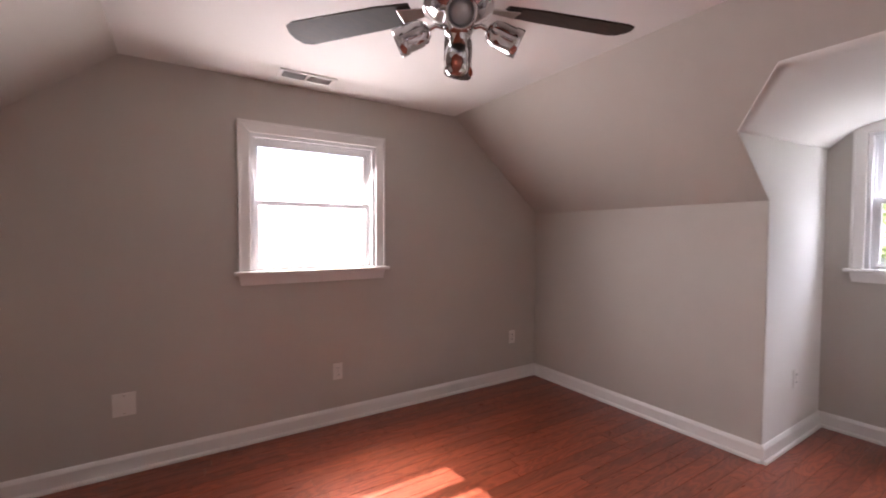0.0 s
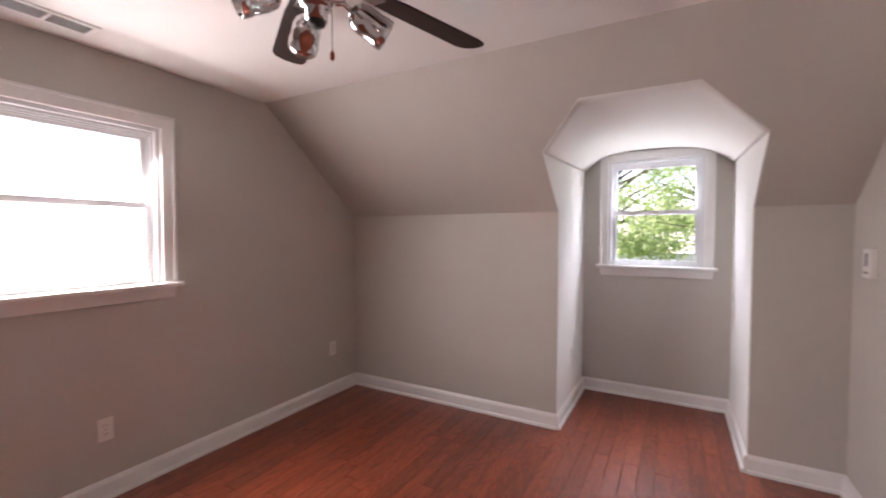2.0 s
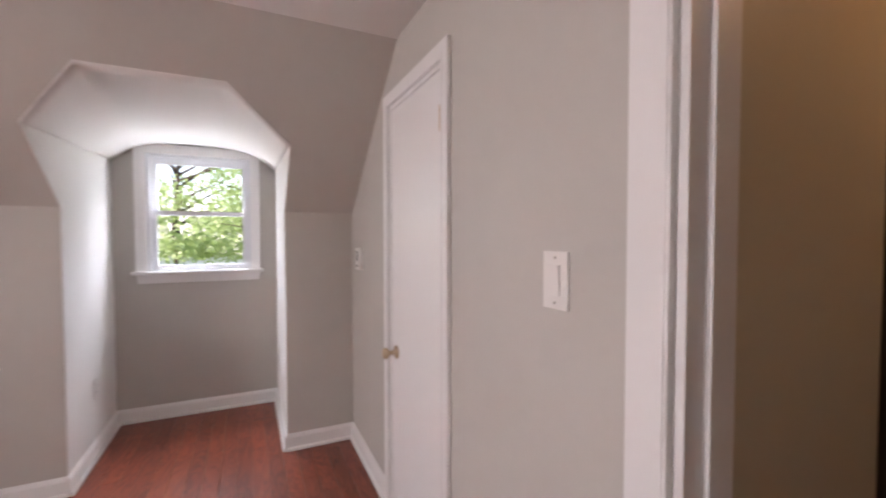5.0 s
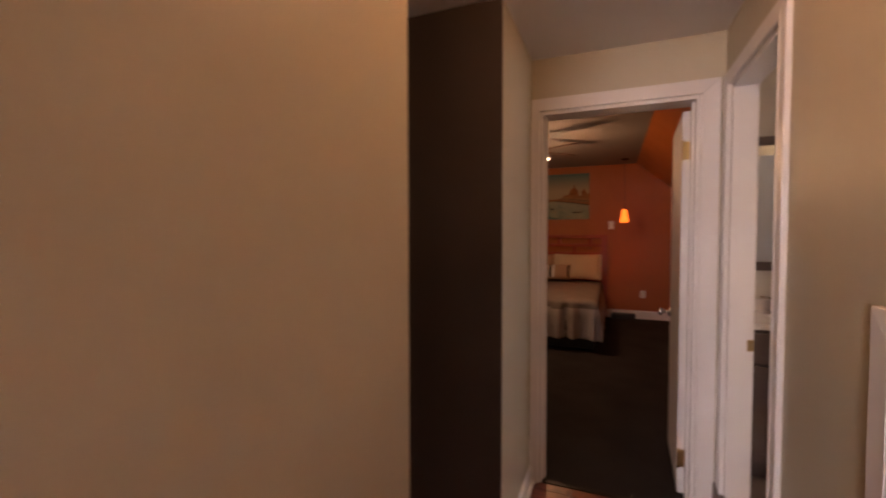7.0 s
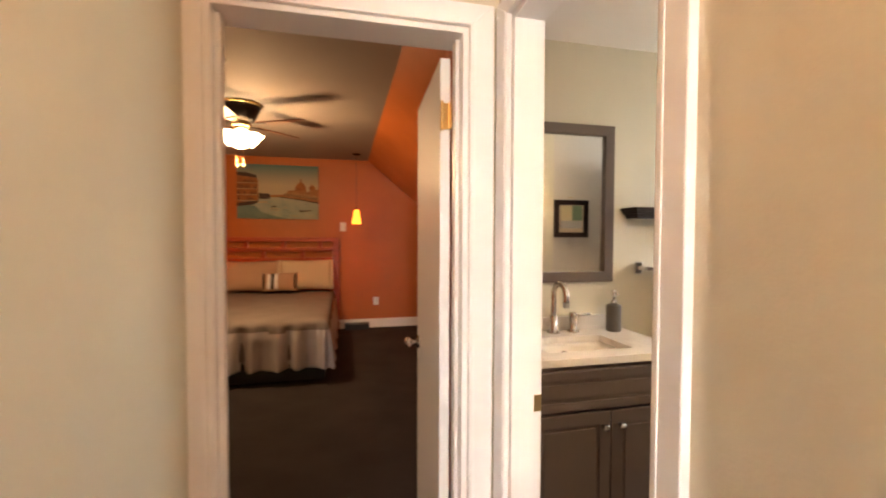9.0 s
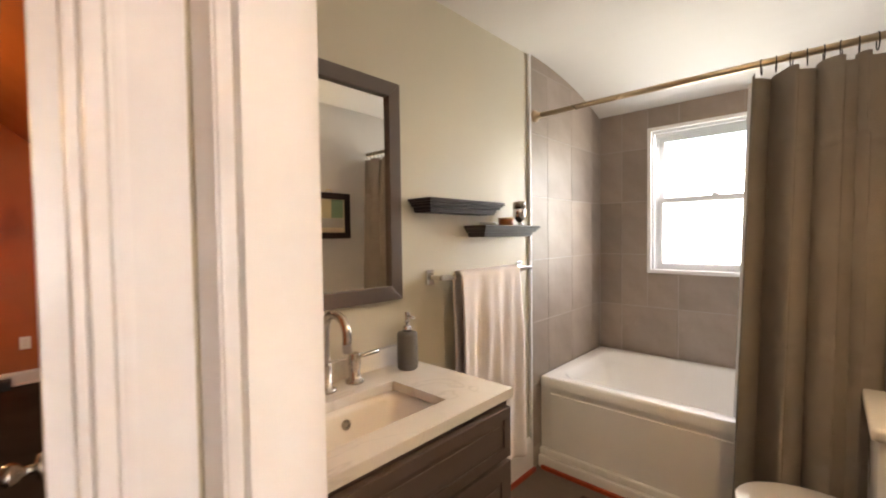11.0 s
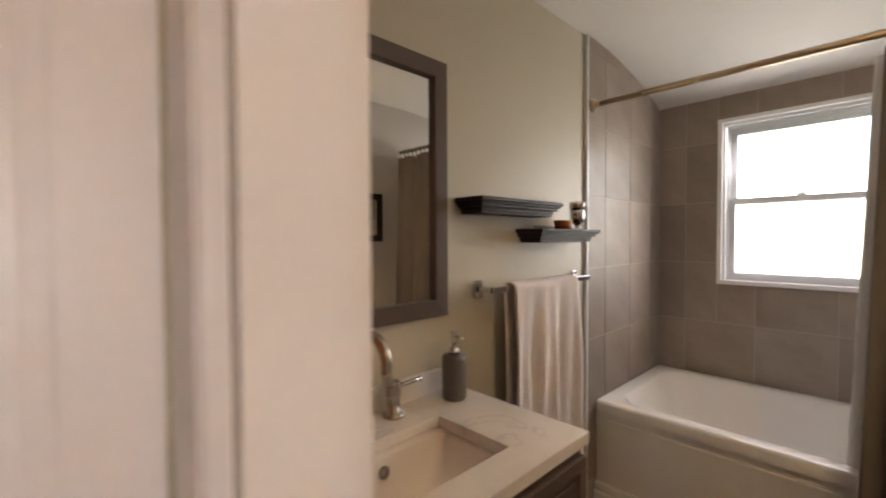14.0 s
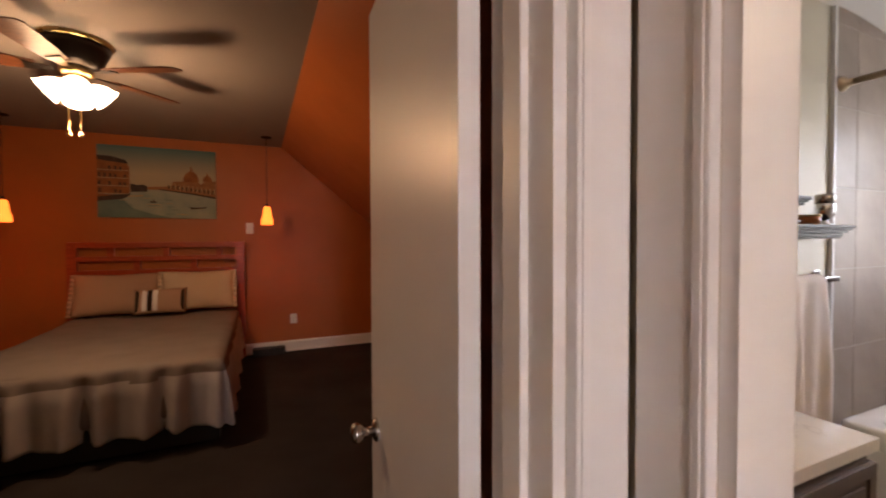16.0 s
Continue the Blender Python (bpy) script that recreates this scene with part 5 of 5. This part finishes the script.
def cushion(name, label, m, w, h, t, mat, ruffle=True):
    ob = thing(name, label, "pillow", m=m)
    n = 20

    def at(u, v, s):
        p = max(0, 1 - abs(2 * u - 1) ** 2.6) * max(0, 1 - abs(2 * v - 1) ** 2.6)
        sag = 0.02 * noise.noise((u * 4 + w, v * 4, s))
        return ((u - 0.5) * w * (1 - 0.05 * (1 - abs(2 * v - 1))), s * (t / 2 * p ** 0.55), (v - 0.5) * h * (1 - 0.07 * (1 - abs(2 * u - 1))) + sag * p)

    bm = draped(n, n, lambda u, v: at(u, v, 1))
    me2 = draped(n, n, lambda u, v: at(u, v, -1))
    tmp = bpy.data.meshes.new("tmp")
    me2.to_mesh(tmp)
    me2.free()
    bm.from_mesh(tmp)
    bmesh.ops.remove_doubles(bm, verts=bm.verts[:], dist=0.0005)
    sub("filling", bm, mat, ob, smooth=True)
    if ruffle:
        for s in (-1, 1):
            bm = draped(4, 40, lambda u, v: (s * (w / 2 * 0.93 + 0.05 * u), 0.012 * math.sin(v * 60) * u, (v - 0.5) * h))
            q = sub("ruffle", bm, mat, ob, smooth=True)
            q.modifiers.new("thick", "SOLIDIFY").thickness = 0.003
    return ob


cushion("bed_pillow", "tan ruffled pillow leaning on the headboard", pose(-1.36, RY + 0.24, 0.83, 20, 0, 0), 0.74, 0.44, 0.17, PILLOW2)
cushion("bed_pillow", "pale beige ruffled pillow leaning on the headboard", pose(-2.09, RY + 0.25, 0.84, 20, 0, 3), 0.70, 0.44, 0.17, PILLOW)
small = cushion("accent_pillow", "small striped accent pillow in brown and cream", pose(-1.77, RY + 0.42, 0.76, 24, 0, 2), 0.46, 0.27, 0.13, PILLOW2, False)
for x, mat in ((0.04, LINER), (0.085, BLADE), (0.13, LINER), (0.195, BLADE), (-0.195, BLADE)):
    bm = draped(3, 14, lambda u, v, x=x: (x + (u - 0.5) * (0.045 if abs(x) < 0.19 else 0.03), (0.068 * max(0, 1 - abs(2 * v - 1) ** 2.6) ** 0.55 * max(0, 1 - abs(2 * (x / 0.46)) ** 2.6) ** 0.55) + 0.003, (v - 0.5) * 0.25))
    sub("stripe", bm, mat, small, smooth=True)

# ---- outdoors ----
GRASS = material("lawn", (0.06, 0.10, 0.03), 0.9, vary=0.3, scale=0.6, fine=20, bump=0.3)
BARK = material("bark", (0.10, 0.07, 0.05), 0.9, vary=0.3, scale=5, fine=40, bump=0.8)
LEAF = material("leaves", (0.18, 0.26, 0.09), 0.5, vary=0.35, scale=0.9, fine=8, bump=0.0, second=(0.20, 0.27, 0.09))
ln = LEAF.node_tree
thin, leafmix = ln.nodes.new("ShaderNodeBsdfTranslucent"), ln.nodes.new("ShaderNodeMixShader")
thin.inputs["Color"].default_value = (0.42, 0.52, 0.2, 1)
ln.links.new(ln.nodes["Principled BSDF"].outputs[0], leafmix.inputs[1])
ln.links.new(thin.outputs[0], leafmix.inputs[2])
ln.links.new(leafmix.outputs[0], ln.nodes["Material Output"].inputs["Surface"])
SIDING = material("white_siding", (0.75, 0.75, 0.73), 0.6, vary=0.05)
ROOFM = material("pale_shingles", (0.42, 0.40, 0.38), 0.8, vary=0.2, scale=4, fine=40, bump=0.4)
tagged(part("ground", box((-400, -400, -4.3), (400, 400, -4.0)), GRASS), "grass lawn around the house", "ground", kind="structure")


def tree(x, y, h, r, seed, label, low=0.57):
    rnd = random.Random(seed)
    ob = thing("tree", label, "tree", "garden trees", pose(x, y, -4.0))
    sub("trunk", tube([(0, 0, 0), (0.1, 0.05, h * 0.3), (0.05, 0.1, h * 0.6), (0.1, 0, h * 0.85)], [0.22, 0.17, 0.11, 0.04], n=10), BARK, ob, smooth=True)
    tips = []
    for k in range(16):
        z = h * rnd.uniform(low, 0.9)
        a, l = rnd.uniform(0, 6.28), r * rnd.uniform(0.55, 1.0) * (1.15 - z / h * 0.6)
        tip = Vector((l * math.cos(a), l * math.sin(a), z + rnd.uniform(-0.2, 0.5)))
        tips.append(tip)
        sub("limb", tube([(0.06, 0.05, z * 0.92), tip * 0.5 + Vector((0, 0, z * 0.47)), tip], [0.05, 0.028, 0.008], n=6), BARK, ob)
    verts, faces = [], []
    for tip in tips:
        for _ in range(5):
            c = tip * rnd.uniform(0.45, 1.05) + Vector([rnd.gauss(0, 0.35) for _ in range(3)])
            c.z = max(c.z, h * low)
            s = rnd.uniform(0.25, 0.6)
            for _ in range(60):
                p = c + Vector([rnd.gauss(0, s * 0.6), rnd.gauss(0, s * 0.6), rnd.gauss(0, s * 0.4)])
                u = Vector([rnd.uniform(-1, 1) for _ in range(3)]).normalized() * rnd.uniform(0.05, 0.10)
                w = u.orthogonal().normalized() * rnd.uniform(0.03, 0.055)
                i = len(verts)
                verts += [p - u, p + w, p + u, p - w]
                faces.append((i, i + 1, i + 2, i + 3))
    me = bpy.data.meshes.new("crown")
    me.from_pydata(verts, [], faces)
    me.materials.append(LEAF)
    q = new("crown", me)
    q.parent = ob
    return ob


tree(9.5, -4.4, 9.6, 3.4, 1, "tall leafy green tree outside the dormer window")
tree(11.0, -0.9, 8.8, 3.0, 2, "leafy green tree outside the dormer window")
tree(12.5, -8.2, 9.4, 3.4, 3, "leafy green tree further along the garden")
tree(14.5, -3.2, 10.0, 2.6, 4, "light green tree behind the others")


def house(x0, x1, y0, y1, eave, ridge, label, along):
    ob = thing("neighbour_house", label, "house", m=pose((x0 + x1) / 2, (y0 + y1) / 2, -4.0))
    a, b = (x1 - x0) / 2, (y1 - y0) / 2
    sub("wall", box((-a, -b, 0), (a, b, eave)), SIDING, ob)
    for k in range(int(eave / 0.2)):
        bm = box((-a - 0.02, -b - 0.02, 0.2 * k + 0.17), (a + 0.02, b + 0.02, 0.2 * k + 0.19))
        sub("siding_board", bm, SIDING, ob)
    if along == "x":
        sub("roof", prism([(-a - 0.3, -b - 0.4, eave - 0.1), (-a - 0.3, 0, ridge), (-a - 0.3, b + 0.4, eave - 0.1)], (2 * a + 0.6, 0, 0)), ROOFM, ob)
    else:
        sub("roof", prism([(-a - 0.4, -b - 0.3, eave - 0.1), (0, -b - 0.3, ridge), (a + 0.4, -b - 0.3, eave - 0.1)], (0, 2 * b + 0.6, 0)), ROOFM, ob)
    for s in (-0.5, 0.0, 0.5):
        for lo in (1.0, 3.4):
            if lo + 1.2 < eave:
                if along == "y":
                    sub("window", box((-a - 0.05, s * b * 1.4 - 0.4, lo), (-a - 0.01, s * b * 1.4 + 0.4, lo + 1.2)), BLACK, ob)
                else:
                    sub("window", box((s * a * 1.4 - 0.4, -b - 0.05, lo), (s * a * 1.4 + 0.4, -b - 0.01, lo + 1.2)), BLACK, ob)
    return ob


house(19, 27, -3.4, 5.0, 4.6, 6.6, "white clapboard house beyond the trees", "y")
house(-7.5, 3.0, 7.5, 15.0, 3.9, 6.4, "white neighbouring house with a pale shingle roof", "x")

# ---- tiles and floor boards ----
tile_meshes = {}


def tile(parent, m, w, h, t=0.009):
    key = (round(w, 3), round(h, 3))
    if key not in tile_meshes:
        bm = box((0, 0, 0), (w, t, h))
        tile_meshes[key] = finish(bm, "tile", TILE, 0.0015)
    q = new("tile", tile_meshes[key])
    q.parent = parent
    q.matrix_basis = m
    return q


def ceiling_at(x):
    s = max(0.0, (-4.74 - x) / 0.88)
    return 2.285 - 0.155 * s ** 2.0


side = structure("tile_bed_side", prism([(-4.755, MY, BF), (WX, MY, BF)] + [(x, MY, ceiling_at(x)) for x in (WX, -5.4, -5.2, -5.0, -4.755)], (0, 0.011, 0)), GROUT, "pale grout bed of the tub's side wall", "tiled wall")
back = structure("tile_bed_back", holed("y", MY + 0.011, -4.745, WX, WX + 0.011, BF, 2.13, [(-5.845, -5.175, 1.15, 2.015)]), GROUT, "pale grout bed behind the tub", "tiled wall")
zs = [0.623, 0.943, 1.262, 1.585, 1.902, 2.22]
xs = [-4.757, -4.925, -5.205, -5.485, WX + 0.012]
for z0, z1 in list(zip([0.30] + zs, zs)) + [(2.22, 2.30)]:
    for x0, x1 in zip(xs, xs[1:]):
        topz = min(z1, ceiling_at((x0 + x1) / 2) + 0.03)
        if topz - z0 > 0.02:
            tile(side, pose(x1 + 0.0015, MY + 0.0035, z0), x0 - x1 - 0.003, topz - z0 - 0.003)
ys = [MY + 0.014, -5.997, -5.677, -5.369, -5.06, -4.75]
for z0, z1 in zip([0.30] + zs, zs):
    z1 = min(z1, 2.14)
    for y0, y1 in zip(ys, ys[1:]):
        spans = [(y0, y1, z0, z1)]
        W = (-5.845, -5.175, 1.15, 2.015)
        if y1 > W[0] and y0 < W[1] and z1 > W[2] and z0 < W[3]:
            spans = [(y0, min(y1, W[0]), z0, z1), (max(y0, W[1]), y1, z0, z1), (max(y0, W[0]), min(y1, W[1]), z0, min(z1, W[2])), (max(y0, W[0]), min(y1, W[1]), max(z0, W[3]), z1)]
        for a, b, c, d in spans:
            if b - a > 0.01 and d - c > 0.01:
                tile(back, pose(WX + 0.0035, b - 0.0015, c, 0, 0, -90), b - a - 0.003, d - c - 0.003)
structure("trim_tile_edge", box((-4.742, MY, BF), (-4.757, MY + 0.015, 2.283)), VINYL, "narrow pale trim along the tile edge", "trim", 0.002)

board_meshes = []
for k in range(6):
    l = (0.75, 0.95, 1.15, 1.3, 1.5, 0.6)[k]
    board_meshes.append((l, finish(box((0.0006, 0.0006, -0.012), (l - 0.0006, 0.0812, 0.0), None), "floor_board", OAK, 0.001)))
rnd = random.Random(5)
for row in range(69):
    y0 = 0.0 - 0.082 * (row + 1)
    hall = y0 < SY - 0.05
    lo, hi = (HX, -2.06) if hall else (NW, DX if -2.82 < y0 < -1.80 else 0.0)
    if hall:
        cut = lo + (hi - lo) * rnd.uniform(0.25, 0.75)
        for a, b in ((lo, cut), (cut, hi)):
            l, me = board_meshes[0]
            q = new("floor_board", me)
            q.parent = floor
            q.matrix_basis = pose(a, y0, 0) @ Matrix.Diagonal(((b - a) / l, 1, 1, 1))
        continue
    x = lo - rnd.uniform(0, 0.4)
    while x < hi - 0.05:
        l, me = rnd.choice(board_meshes)
        q = new("floor_board", me)
        q.parent = floor
        a, b = max(x, lo), min(x + l, hi)
        q.matrix_basis = pose(a, y0, 0) @ Matrix.Diagonal(((b - a) / l, 1, 1, 1))
        x += l
